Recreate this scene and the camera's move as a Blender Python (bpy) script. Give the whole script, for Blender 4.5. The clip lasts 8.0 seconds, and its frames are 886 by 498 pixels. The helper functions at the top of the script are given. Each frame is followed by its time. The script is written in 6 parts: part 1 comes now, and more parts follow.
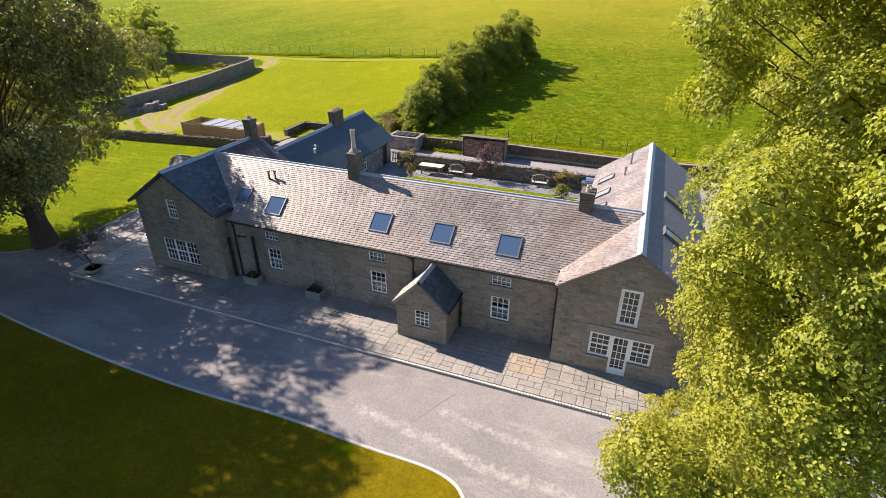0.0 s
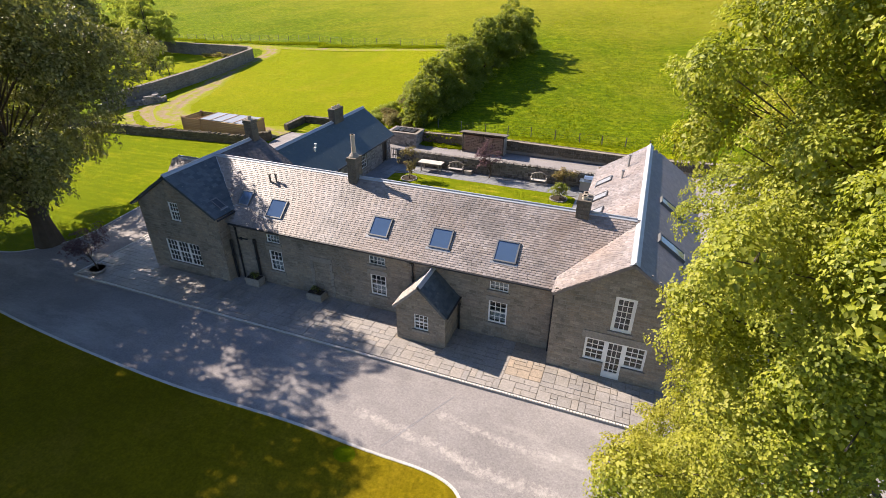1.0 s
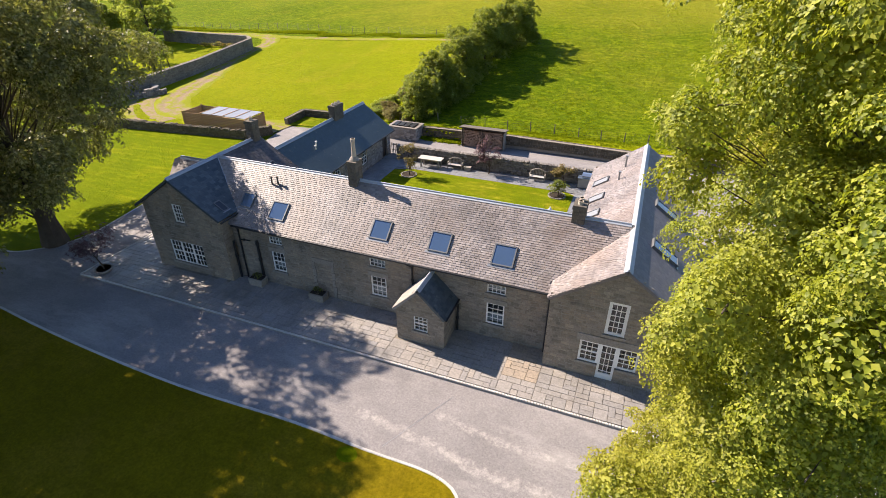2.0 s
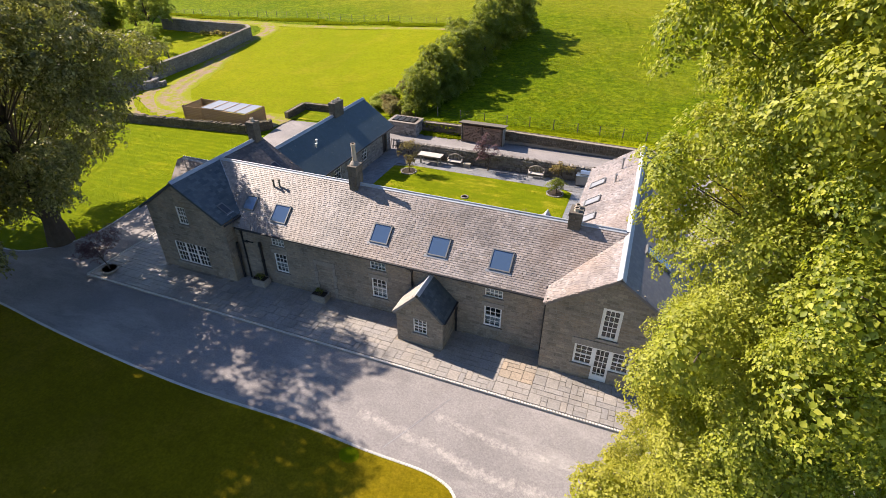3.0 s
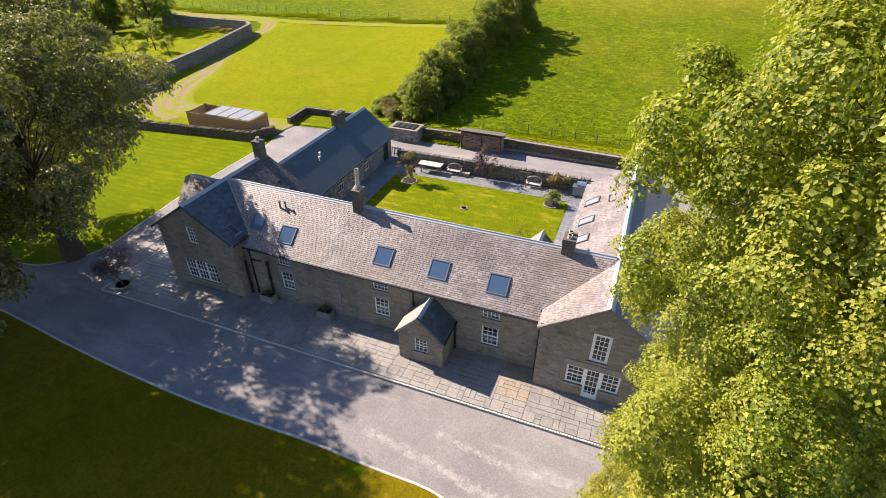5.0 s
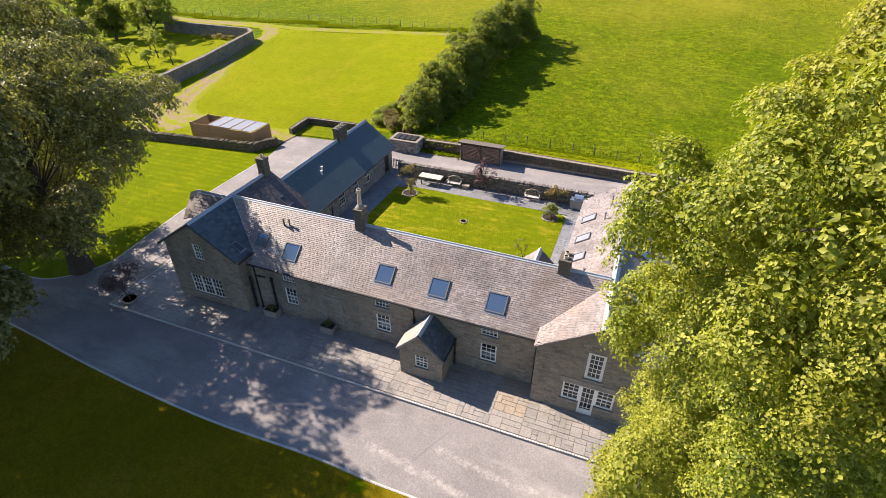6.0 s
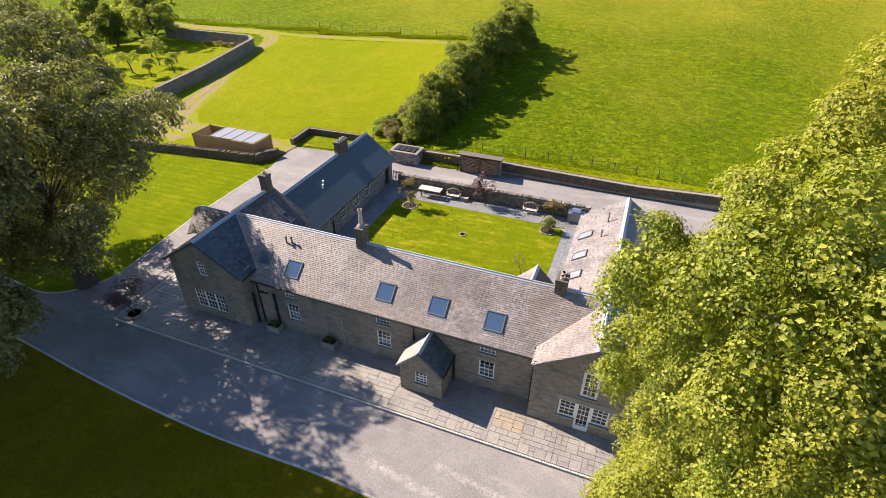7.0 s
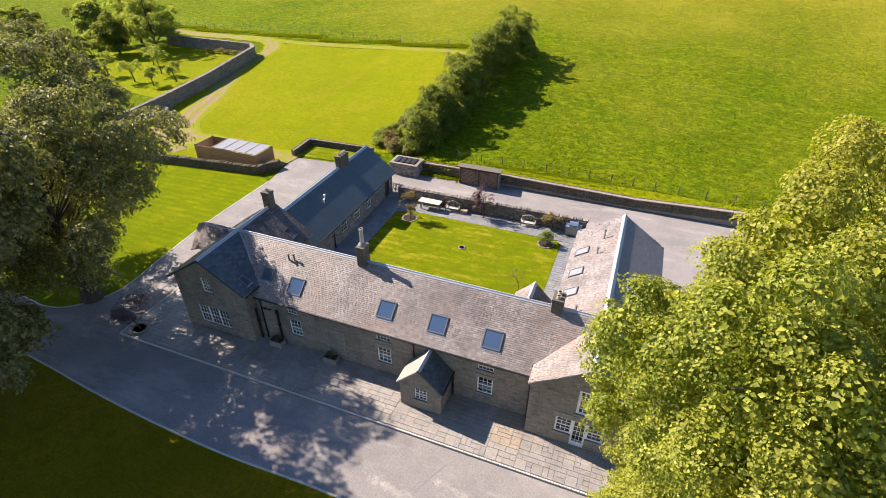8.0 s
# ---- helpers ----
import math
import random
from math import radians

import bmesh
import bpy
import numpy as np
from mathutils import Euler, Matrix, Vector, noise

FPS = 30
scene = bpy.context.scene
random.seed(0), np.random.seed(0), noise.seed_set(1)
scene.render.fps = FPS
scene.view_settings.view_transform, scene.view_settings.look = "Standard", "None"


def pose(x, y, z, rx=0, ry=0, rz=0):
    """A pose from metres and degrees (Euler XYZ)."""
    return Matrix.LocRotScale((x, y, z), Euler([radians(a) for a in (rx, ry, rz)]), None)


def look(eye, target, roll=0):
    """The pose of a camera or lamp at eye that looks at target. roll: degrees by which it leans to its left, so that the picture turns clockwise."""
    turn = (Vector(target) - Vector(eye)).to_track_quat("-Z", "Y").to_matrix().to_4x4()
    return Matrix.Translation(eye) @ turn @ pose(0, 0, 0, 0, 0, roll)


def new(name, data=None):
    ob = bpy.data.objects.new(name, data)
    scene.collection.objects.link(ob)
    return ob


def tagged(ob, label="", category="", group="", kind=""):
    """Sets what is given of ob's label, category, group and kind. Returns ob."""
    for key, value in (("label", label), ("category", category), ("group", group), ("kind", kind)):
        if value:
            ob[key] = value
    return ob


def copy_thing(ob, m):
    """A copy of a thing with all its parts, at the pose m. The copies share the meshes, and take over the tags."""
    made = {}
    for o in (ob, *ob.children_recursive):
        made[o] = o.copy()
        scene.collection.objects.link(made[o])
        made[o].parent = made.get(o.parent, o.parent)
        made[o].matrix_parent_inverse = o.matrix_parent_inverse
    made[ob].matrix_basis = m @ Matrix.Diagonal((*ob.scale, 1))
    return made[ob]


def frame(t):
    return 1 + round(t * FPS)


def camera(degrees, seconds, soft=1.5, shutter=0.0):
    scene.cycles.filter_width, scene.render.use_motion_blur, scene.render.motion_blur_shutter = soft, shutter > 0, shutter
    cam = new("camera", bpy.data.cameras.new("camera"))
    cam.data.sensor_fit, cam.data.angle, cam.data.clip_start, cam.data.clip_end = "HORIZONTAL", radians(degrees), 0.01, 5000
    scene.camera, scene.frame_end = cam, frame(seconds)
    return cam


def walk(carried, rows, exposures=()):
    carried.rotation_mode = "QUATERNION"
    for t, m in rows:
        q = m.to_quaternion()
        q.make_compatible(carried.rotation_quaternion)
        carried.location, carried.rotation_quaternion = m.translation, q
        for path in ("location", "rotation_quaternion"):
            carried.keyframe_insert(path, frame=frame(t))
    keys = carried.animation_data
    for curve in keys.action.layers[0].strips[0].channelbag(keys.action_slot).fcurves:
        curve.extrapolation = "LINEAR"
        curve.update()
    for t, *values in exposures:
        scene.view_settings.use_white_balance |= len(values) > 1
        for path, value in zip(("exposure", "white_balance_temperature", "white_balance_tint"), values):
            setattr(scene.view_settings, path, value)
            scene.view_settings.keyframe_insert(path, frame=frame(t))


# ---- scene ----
cam = camera(81.4, 8.0, soft=0.75)
PATH = [
    (0, (2.0, -17.768, 14.71), (1.359, -16.123, 13.771), 0.0),
    (0.5, (2.019, -17.725, 15.154), (1.382, -16.092, 14.192), 0.0),
    (1, (2.028, -17.696, 15.65), (1.396, -16.074, 14.664), 0.1),
    (1.5, (2.08, -17.687, 16.122), (1.451, -16.079, 15.112), 0.0),
    (3, (2.175, -17.637, 17.726), (1.561, -16.073, 16.64), 0.0),
    (3.5, (2.191, -17.596, 18.229), (1.581, -16.049, 17.119), -0.1),
    (4, (2.184, -17.59, 18.787), (1.579, -16.056, 17.655), -0.1),
    (4.5, (2.186, -17.566, 19.349), (1.582, -16.033, 18.216), -0.1),
    (6, (2.211, -17.627, 21.184), (1.608, -16.094, 20.05), 0.0),
    (6.5, (2.2, -17.604, 21.748), (1.597, -16.07, 20.614), 0.0),
    (7, (2.187, -17.562, 22.349), (1.586, -16.028, 21.216), 0.1),
    (7.5, (2.177, -17.53, 22.946), (1.577, -15.994, 21.814), 0.2),
    (8, (2.197, -17.512, 23.548), (1.596, -15.976, 22.416), 0.1),
]
EXPOSURE, KELVIN, TINT = 1.28, 6720, 17.0
walk(cam, [(t, look(eye, target, roll)) for t, eye, target, roll in PATH], [(0.0, EXPOSURE, KELVIN, TINT), (8.0, EXPOSURE, KELVIN, TINT)])

# ---- light: a low morning sun from beyond the west gable, and a clear sky ----
TO_SUN = Vector((-4.0, 0.72, 3.25)).normalized()
world = bpy.data.worlds.new("sky")
scene.world = world
world.use_nodes = True
sky = world.node_tree.nodes.new("ShaderNodeTexSky")
sky.sky_type = "NISHITA"
sky.sun_disc = False
sky.dust_density, sky.ozone_density = 0.3, 5.5
sky.sun_elevation = math.asin(TO_SUN.z)
sky.sun_rotation = math.atan2(TO_SUN.x, TO_SUN.y)
background = world.node_tree.nodes["Background"]
background.inputs["Strength"].default_value = 0.082
world.node_tree.links.new(sky.outputs[0], background.inputs["Color"])
sun = new("sun", bpy.data.lights.new("sun", "SUN"))
sun.data.energy, sun.data.angle, sun.data.color = 5.0, radians(0.55), (1.0, 0.9, 0.76)
sun.matrix_world = look(TO_SUN * 80, (0, 0, 0))


# ---- materials ----
class Mat:
    """A small builder for node materials in object or world space."""

    def __init__(self, name, rough=0.8, metal=0.0, spec=0.3):
        self.mat = bpy.data.materials.new(name)
        self.mat.use_nodes = True
        self.n, self.l = self.mat.node_tree.nodes, self.mat.node_tree.links
        self.bsdf = self.n["Principled BSDF"]
        self.out = self.n["Material Output"]
        self.bsdf.inputs["Roughness"].default_value = rough
        self.bsdf.inputs["Metallic"].default_value = metal
        self.bsdf.inputs["Specular IOR Level"].default_value = spec
        self.geo = self.n.new("ShaderNodeNewGeometry")
        self.pos = self.geo.outputs["Position"]

    def noise(self, scale, detail=4.0, rough=0.55, stretch=None, vec=None):
        node = self.n.new("ShaderNodeTexNoise")
        node.inputs["Scale"].default_value = scale
        node.inputs["Detail"].default_value = detail
        node.inputs["Roughness"].default_value = rough
        src = vec or self.pos
        if stretch:
            m = self.n.new("ShaderNodeMapping")
            m.inputs["Scale"].default_value = stretch
            self.l.new(src, m.inputs["Vector"])
            src = m.outputs[0]
        self.l.new(src, node.inputs["Vector"])
        return node.outputs["Fac"]

    def ramp(self, fac, stops):
        node = self.n.new("ShaderNodeValToRGB")
        els = node.color_ramp.elements
        while len(els) < len(stops):
            els.new(0.5)
        for e, (p, c) in zip(els, stops):
            e.position, e.color = p, (*c, 1) if len(c) == 3 else c
        self.l.new(fac, node.inputs["Fac"])
        return node.outputs["Color"]

    def mix(self, fac, a, b, mode="MIX"):
        node = self.n.new("ShaderNodeMix")
        node.data_type, node.blend_type = "RGBA", mode
        for sock, val in ((node.inputs[0], fac), (node.inputs[6], a), (node.inputs[7], b)):
            if isinstance(val, (int, float)):
                sock.default_value = val
            elif isinstance(val, tuple):
                sock.default_value = (*val, 1)
            else:
                self.l.new(val, sock)
        return node.outputs[2]

    def math(self, op, a, b=0.0):
        node = self.n.new("ShaderNodeMath")
        node.operation = op
        for sock, val in zip(node.inputs, (a, b)):
            if isinstance(val, (int, float)):
                sock.default_value = val
            else:
                self.l.new(val, sock)
        return node.outputs[0]

    def piece(self):
        """A random number, its own for each piece, whether an object or an island of a joined mesh."""
        ob = self.n.new("ShaderNodeObjectInfo")
        return self.math("FRACT", self.math("ADD", ob.outputs["Random"], self.geo.outputs["Random Per Island"]))

    def colour(self, c):
        if isinstance(c, tuple):
            self.bsdf.inputs["Base Color"].default_value = (*c, 1)
        else:
            self.l.new(c, self.bsdf.inputs["Base Color"])
        return self

    def bump(self, height, strength=0.4, dist=0.02):
        node = self.n.new("ShaderNodeBump")
        node.inputs["Strength"].default_value = strength
        node.inputs["Distance"].default_value = dist
        self.l.new(height, node.inputs["Height"])
        self.l.new(node.outputs[0], self.bsdf.inputs["Normal"])
        return self


def make_stone(name, tones, moss=0.25, dark=0.5, warm=0.0, rough=0.92, spec=0.2):
    """Weathered rubble: each stone has a tone of its own, over it grain, lichen and damp streaks."""
    m = Mat(name, rough, 0, spec)
    tone = m.ramp(m.piece(), [(i / (len(tones) - 1), c) for i, c in enumerate(tones)])
    grain = m.noise(11, 8, 0.8)
    c = m.mix(0.55, tone, m.ramp(grain, [(0.32, (0.2, 0.19, 0.18)), (0.66, (1.0, 0.98, 0.95))]), "MULTIPLY")
    stain = m.noise(0.7, 5, 0.6, (1, 1, 0.45))
    c = m.mix(m.ramp(stain, [(0.48, (0, 0, 0)), (0.72, (dark, dark, dark))]), c, (0.07, 0.062, 0.05))
    if warm:
        rust = m.noise(0.8, 6, 0.7)
        c = m.mix(m.ramp(rust, [(0.5, (0, 0, 0)), (0.68, (warm, warm, warm))]), c, m.mix(grain, (0.22, 0.15, 0.09), (0.5, 0.38, 0.25)))
    lichen = m.noise(2.3, 5, 0.7)
    c = m.mix(m.ramp(lichen, [(0.58, (0, 0, 0)), (0.72, (moss, moss, moss))]), c, (0.28, 0.27, 0.2))
    return m.colour(c).bump(m.noise(22, 6, 0.7), 0.5, 0.02).mat


def make_slate(name, tones, streak=0.5, rough=0.7, spec=0.35):
    m = Mat(name, rough, 0, spec)
    tone = m.ramp(m.piece(), [(i / (len(tones) - 1), c) for i, c in enumerate(tones)])
    c = m.mix(0.4, tone, m.ramp(m.noise(7, 6, 0.7), [(0.3, (0.45, 0.42, 0.4)), (0.7, (1, 1, 1))]), "MULTIPLY")
    c = m.mix(m.ramp(m.noise(0.55, 5, 0.65), [(0.42, (0, 0, 0)), (0.68, (streak, streak, streak))]), c, tuple(v * 0.5 for v in tones[0]))
    c = m.mix(m.ramp(m.noise(0.28, 4, 0.6, (1, 1, 0.5)), [(0.45, (0, 0, 0)), (0.66, (streak * 0.7,) * 3)]), c, (tones[0][0] * 1.25, tones[0][1] * 1.02, tones[0][2] * 0.85))
    c = m.mix(m.ramp(m.noise(3.1, 6, 0.7), [(0.6, (0, 0, 0)), (0.74, (0.5, 0.5, 0.5))]), c, (0.36, 0.34, 0.27))
    return m.colour(c).bump(m.noise(30, 5, 0.6), 0.3, 0.01).mat


def make_plain(name, colour, rough=0.6, metal=0.0, vary=0.35, scale=5.0, bump=0.15, spec=0.4):
    m = Mat(name, rough, metal, spec)
    dark = tuple(v * (1 - vary) for v in colour)
    c = m.mix(m.noise(scale, 6, 0.65), dark, tuple(min(1, v * (1 + vary * 0.6)) for v in colour))
    c = m.mix(m.ramp(m.noise(scale * 0.12, 4), [(0.4, (0, 0, 0)), (0.75, (0.4, 0.4, 0.4))]), c, tuple(v * (1 - vary) * 0.8 for v in colour))
    return m.colour(c).bump(m.noise(scale * 6, 5), bump, 0.01).mat


def make_wood(name, colour, axis=(1, 9, 9)):
    m = Mat(name, 0.75, 0, 0.25)
    grain = m.noise(6, 6, 0.7, axis)
    c = m.mix(grain, tuple(v * 0.45 for v in colour), colour)
    c = m.mix(m.math("MULTIPLY", m.piece(), 0.5), c, tuple(v * 0.55 for v in colour))
    return m.colour(c).bump(grain, 0.4, 0.01).mat


def make_grass(name, tones, dry, tuft=1.0, stripes=False, rough_tufts=0.25, hill=False):
    """Turf: broad drifts of colour, patches, and a nap of blades in the relief."""
    m = Mat(name, 0.95, 0, 0.03)
    broad = m.ramp(m.noise(0.045, 5, 0.6), [(0.3, tones[0]), (0.55, tones[1]), (0.75, tones[2])])
    patch = m.noise(0.55, 6, 0.7)
    c = m.mix(m.ramp(patch, [(0.4, (0, 0, 0)), (0.72, (0.6, 0.6, 0.6))]), broad, tones[0])
    c = m.mix(m.ramp(m.noise(0.16, 6, 0.7), [(0.5, (0, 0, 0)), (0.75, (0.55, 0.55, 0.55))]), c, dry)
    blades = m.noise(9, 6, 0.85)
    c = m.mix(0.7, c, m.ramp(blades, [(0.34, (0.3, 0.36, 0.2)), (0.62, (1, 1, 1))]), "MULTIPLY")
    clump = m.noise(1.9 * tuft, 5, 0.75)
    # ranker tufts, with the small shadows they cast darkened into the colour
    rank_shade = m.noise(2.1 * tuft, 6, 0.75, (1, 1.3, 1))
    c = m.mix(m.ramp(rank_shade, [(0.49, (0, 0, 0)), (0.58, (rough_tufts, rough_tufts, rough_tufts))]), c, tuple(v * 0.6 for v in tones[0]))
    if hill:
        heap = m.noise(0.85, 4, 0.65, (1, 1.4, 1))
        c = m.mix(m.ramp(heap, [(0.5, (0, 0, 0)), (0.6, (0.5, 0.5, 0.5))]), c, tuple(v * 0.62 for v in tones[0]))
        c = m.mix(m.ramp(heap, [(0.38, (0.4, 0.4, 0.4)), (0.47, (0, 0, 0))]), c, tones[2])
        sep = m.n.new("ShaderNodeSeparateXYZ")
        m.l.new(m.pos, sep.inputs[0])
        up = m.math("ADD", m.math("MULTIPLY", sep.outputs[2], 0.055), m.math("MULTIPLY", m.noise(0.03, 6, 0.7), 0.9))
        c = m.mix(m.ramp(up, [(0.52, (0, 0, 0)), (0.9, (0.75, 0.75, 0.75))]), c, m.mix(m.noise(0.5, 6, 0.8), (0.2, 0.2, 0.012), (0.38, 0.33, 0.035)))
    if stripes:
        swathe = m.noise(0.3, 6, 0.7, (1, 2.4, 1))
        c = m.mix(m.ramp(swathe, [(0.5, (0, 0, 0)), (0.6, (0.5, 0.5, 0.5))]), c, tuple(v * 0.85 for v in tones[0]))
        c = m.mix(m.ramp(swathe, [(0.37, (0.5, 0.5, 0.5)), (0.47, (0, 0, 0))]), c, dry)
        w = m.n.new("ShaderNodeTexWave")
        w.inputs["Scale"].default_value = 0.42
        w.inputs["Distortion"].default_value = 3.5
        w.inputs["Detail Scale"].default_value = 0.6
        mp = m.n.new("ShaderNodeMapping")
        mp.inputs["Rotation"].default_value = (0, 0, radians(88))
        m.l.new(m.pos, mp.inputs["Vector"])
        m.l.new(mp.outputs[0], w.inputs["Vector"])
        c = m.mix(m.math("MULTIPLY", w.outputs["Fac"], 0.45), c, tuple(v * 0.75 for v in tones[0]))
        worn = m.noise(0.9, 6, 0.75, (0.6, 1.3, 1))
        c = m.mix(m.ramp(worn, [(0.4, (0.75, 0.75, 0.75)), (0.56, (0, 0, 0))]), c, tuple(v * 0.78 for v in tones[0]))
    both = m.math("ADD", m.math("MULTIPLY", clump, 2.2 * tuft), blades)
    return m.colour(c).bump(both, 1.0, 0.16).mat


def make_gravel(name):
    m = Mat(name, 0.95, 0, 0.15)
    broad = m.ramp(m.noise(0.22, 5, 0.65), [(0.35, (0.255, 0.24, 0.236)), (0.6, (0.325, 0.305, 0.298)), (0.78, (0.395, 0.366, 0.348))])
    chips = m.ramp(m.noise(13, 8, 0.9), [(0.36, (0.35, 0.35, 0.36)), (0.62, (1.0, 0.99, 0.98))])
    c = m.mix(0.75, broad, chips, "MULTIPLY")
    rut = m.noise(0.42, 6, 0.75, (0.3, 1.0, 1))
    c = m.mix(m.ramp(rut, [(0.5, (0, 0, 0)), (0.7, (0.45, 0.45, 0.45))]), c, (0.47, 0.44, 0.405))
    pale = m.n.new("ShaderNodeAttribute")
    pale.attribute_name = "worn"
    wear = m.math("ADD", pale.outputs["Fac"], m.math("MULTIPLY", m.math("SUBTRACT", m.noise(2.1, 7, 0.85), 0.5), 2.4))
    c = m.mix(m.ramp(wear, [(0.3, (0, 0, 0)), (1.15, (0.75, 0.75, 0.75))]), c, m.mix(m.noise(9, 6, 0.8), (0.44, 0.4, 0.36), (0.66, 0.61, 0.55)))
    return m.colour(c).bump(m.noise(30, 6, 0.8), 0.6, 0.03).mat


def make_earth():
    """Bare earth with the grass coming back through it in patches."""
    m = Mat("bare_earth", 0.95, 0, 0.1)
    soil = m.mix(m.noise(2.2, 6, 0.8), (0.14, 0.1, 0.065), (0.34, 0.25, 0.16))
    turf = m.mix(m.noise(6, 6, 0.85), (0.13, 0.155, 0.004), (0.27, 0.28, 0.008))
    worn = m.n.new("ShaderNodeAttribute")
    worn.attribute_name = "worn"
    wear = m.math("ADD", worn.outputs["Fac"], m.math("MULTIPLY", m.math("SUBTRACT", m.noise(0.55, 8, 0.8), 0.5), 4.2))
    c = m.mix(m.ramp(wear, [(0.3, (0, 0, 0)), (0.9, (1, 1, 1))]), turf, soil)
    return m.colour(c).bump(m.noise(5, 6, 0.8), 0.7, 0.06).mat


def make_leaf(name, tones, glow=0.35, spec=0.25, through_tint=0.5, turning=None):
    """Leaves: a tone for each leaf, drifts through the crown, and light that comes through the blade."""
    m = Mat(name, 0.55, 0, spec)
    tone = m.ramp(m.piece(), [(i / (len(tones) - 1), c) for i, c in enumerate(tones)])
    c = m.mix(m.ramp(m.noise(0.45, 3), [(0.4, (0, 0, 0)), (0.65, (0.5, 0.5, 0.5))]), tone, tones[-1])
    if turning:
        c = m.mix(m.ramp(m.noise(0.16, 4, 0.6), [(0.45, (0, 0, 0)), (0.62, (0.42, 0.42, 0.42))]), c, turning)
    m.colour(c)
    tr = m.n.new("ShaderNodeBsdfTranslucent")
    m.l.new(m.mix(through_tint, c, (0.5, 0.55, 0.02)), tr.inputs["Color"])
    add = m.n.new("ShaderNodeMixShader")
    add.inputs[0].default_value = glow
    m.l.new(m.bsdf.outputs[0], add.inputs[1])
    m.l.new(tr.outputs[0], add.inputs[2])
    m.l.new(add.outputs[0], m.out.inputs["Surface"])
    return m.mat


def make_glass():
    m = Mat("window_glass", 0.03, 0, 0.5)
    clear = m.n.new("ShaderNodeBsdfTransparent")
    clear.inputs["Color"].default_value = (0.7, 0.75, 0.77, 1)
    gloss = m.n.new("ShaderNodeBsdfGlossy")
    gloss.inputs["Roughness"].default_value = 0.03
    mix = m.n.new("ShaderNodeMixShader")
    mix.inputs[0].default_value = 0.07
    m.l.new(clear.outputs[0], mix.inputs[1])
    m.l.new(gloss.outputs[0], mix.inputs[2])
    m.l.new(mix.outputs[0], m.out.inputs["Surface"])
    return m.mat


STONE = make_stone("rubble_stone", [(0.22, 0.192, 0.158), (0.3, 0.262, 0.214), (0.35, 0.302, 0.244), (0.26, 0.226, 0.184), (0.39, 0.338, 0.272), (0.31, 0.252, 0.194)], 0.3, 0.65, 0.5)
FIELD_STONE = make_stone("field_stone", [(0.17, 0.16, 0.15), (0.32, 0.3, 0.285), (0.44, 0.415, 0.39), (0.24, 0.225, 0.215)], 0.5, 0.35)
DRESSED = make_stone("dressed_stone", [(0.3, 0.275, 0.24), (0.37, 0.335, 0.29)], 0.15, 0.35)
SOOT_STONE = make_stone("sooty_stone", [(0.13, 0.115, 0.095), (0.2, 0.175, 0.145), (0.16, 0.14, 0.115)], 0.2, 0.5)
MOSSY_STONE = make_stone("mossy_stone", [(0.1, 0.085, 0.06), (0.16, 0.135, 0.095), (0.13, 0.11, 0.078), (0.2, 0.175, 0.135)], 0.35, 0.5)
COURT_STONE = make_stone("court_wall_stone", [(0.12, 0.108, 0.095), (0.22, 0.2, 0.178), (0.32, 0.295, 0.268), (0.165, 0.148, 0.13)], 0.45, 0.45)
GARDEN_STONE = make_stone("garden_wall_stone", [(0.22, 0.198, 0.172), (0.29, 0.262, 0.23), (0.34, 0.305, 0.265), (0.25, 0.225, 0.195)], 0.35, 0.4, 0.2)
MORTAR = make_plain("lime_mortar", (0.29, 0.256, 0.21), 0.95, 0, 0.5, 4, 0.5, 0.1)
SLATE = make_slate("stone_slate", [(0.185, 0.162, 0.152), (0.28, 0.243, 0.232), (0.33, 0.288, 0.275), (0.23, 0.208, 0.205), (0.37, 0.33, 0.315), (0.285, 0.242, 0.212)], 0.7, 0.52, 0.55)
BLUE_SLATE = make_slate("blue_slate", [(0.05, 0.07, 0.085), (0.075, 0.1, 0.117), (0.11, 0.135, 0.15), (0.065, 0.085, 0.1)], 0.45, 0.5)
# slate darkened to stand for grazing shade on the rear of the west wing
DARK_SLATE = make_slate("shade_dark_slate", [(0.06, 0.058, 0.062), (0.1, 0.092, 0.092), (0.15, 0.133, 0.128), (0.08, 0.076, 0.08)], 0.5, 0.5)
# greyer slate for the east wing's lee slope, with its shade in the tones
SHADED_GREY_SLATE = make_slate("shaded_grey_slate", [(0.19, 0.178, 0.185), (0.21, 0.197, 0.203), (0.235, 0.215, 0.215)], 0.2, 0.6)
SMOOTH_SLATE = make_slate("smooth_slate", [(0.072, 0.108, 0.125), (0.076, 0.113, 0.131), (0.08, 0.118, 0.137)], 0.08, 0.6)
LEAD = make_plain("lead_flashing", (0.4, 0.43, 0.47), 0.5, 0.2, 0.2, 3)
WHITE = make_plain("white_paint", (0.8, 0.79, 0.75), 0.45, 0, 0.12, 3, 0.05)
BLACK = make_plain("black_iron", (0.02, 0.02, 0.022), 0.5, 0, 0.3, 4)
GREYFRAME = make_plain("grey_aluminium", (0.3, 0.31, 0.32), 0.4, 0.6, 0.2, 4)
GLASS = make_glass()
GRASS = make_grass("meadow_grass", [(0.112, 0.178, 0.004), (0.19, 0.255, 0.005), (0.25, 0.295, 0.007)], (0.32, 0.275, 0.022), 1.0, False, 0.95, True)
PADDOCK = make_grass("paddock_grass", [(0.23, 0.275, 0.004), (0.31, 0.335, 0.006), (0.37, 0.37, 0.01)], (0.42, 0.34, 0.03), 0.8, False, 0.35)
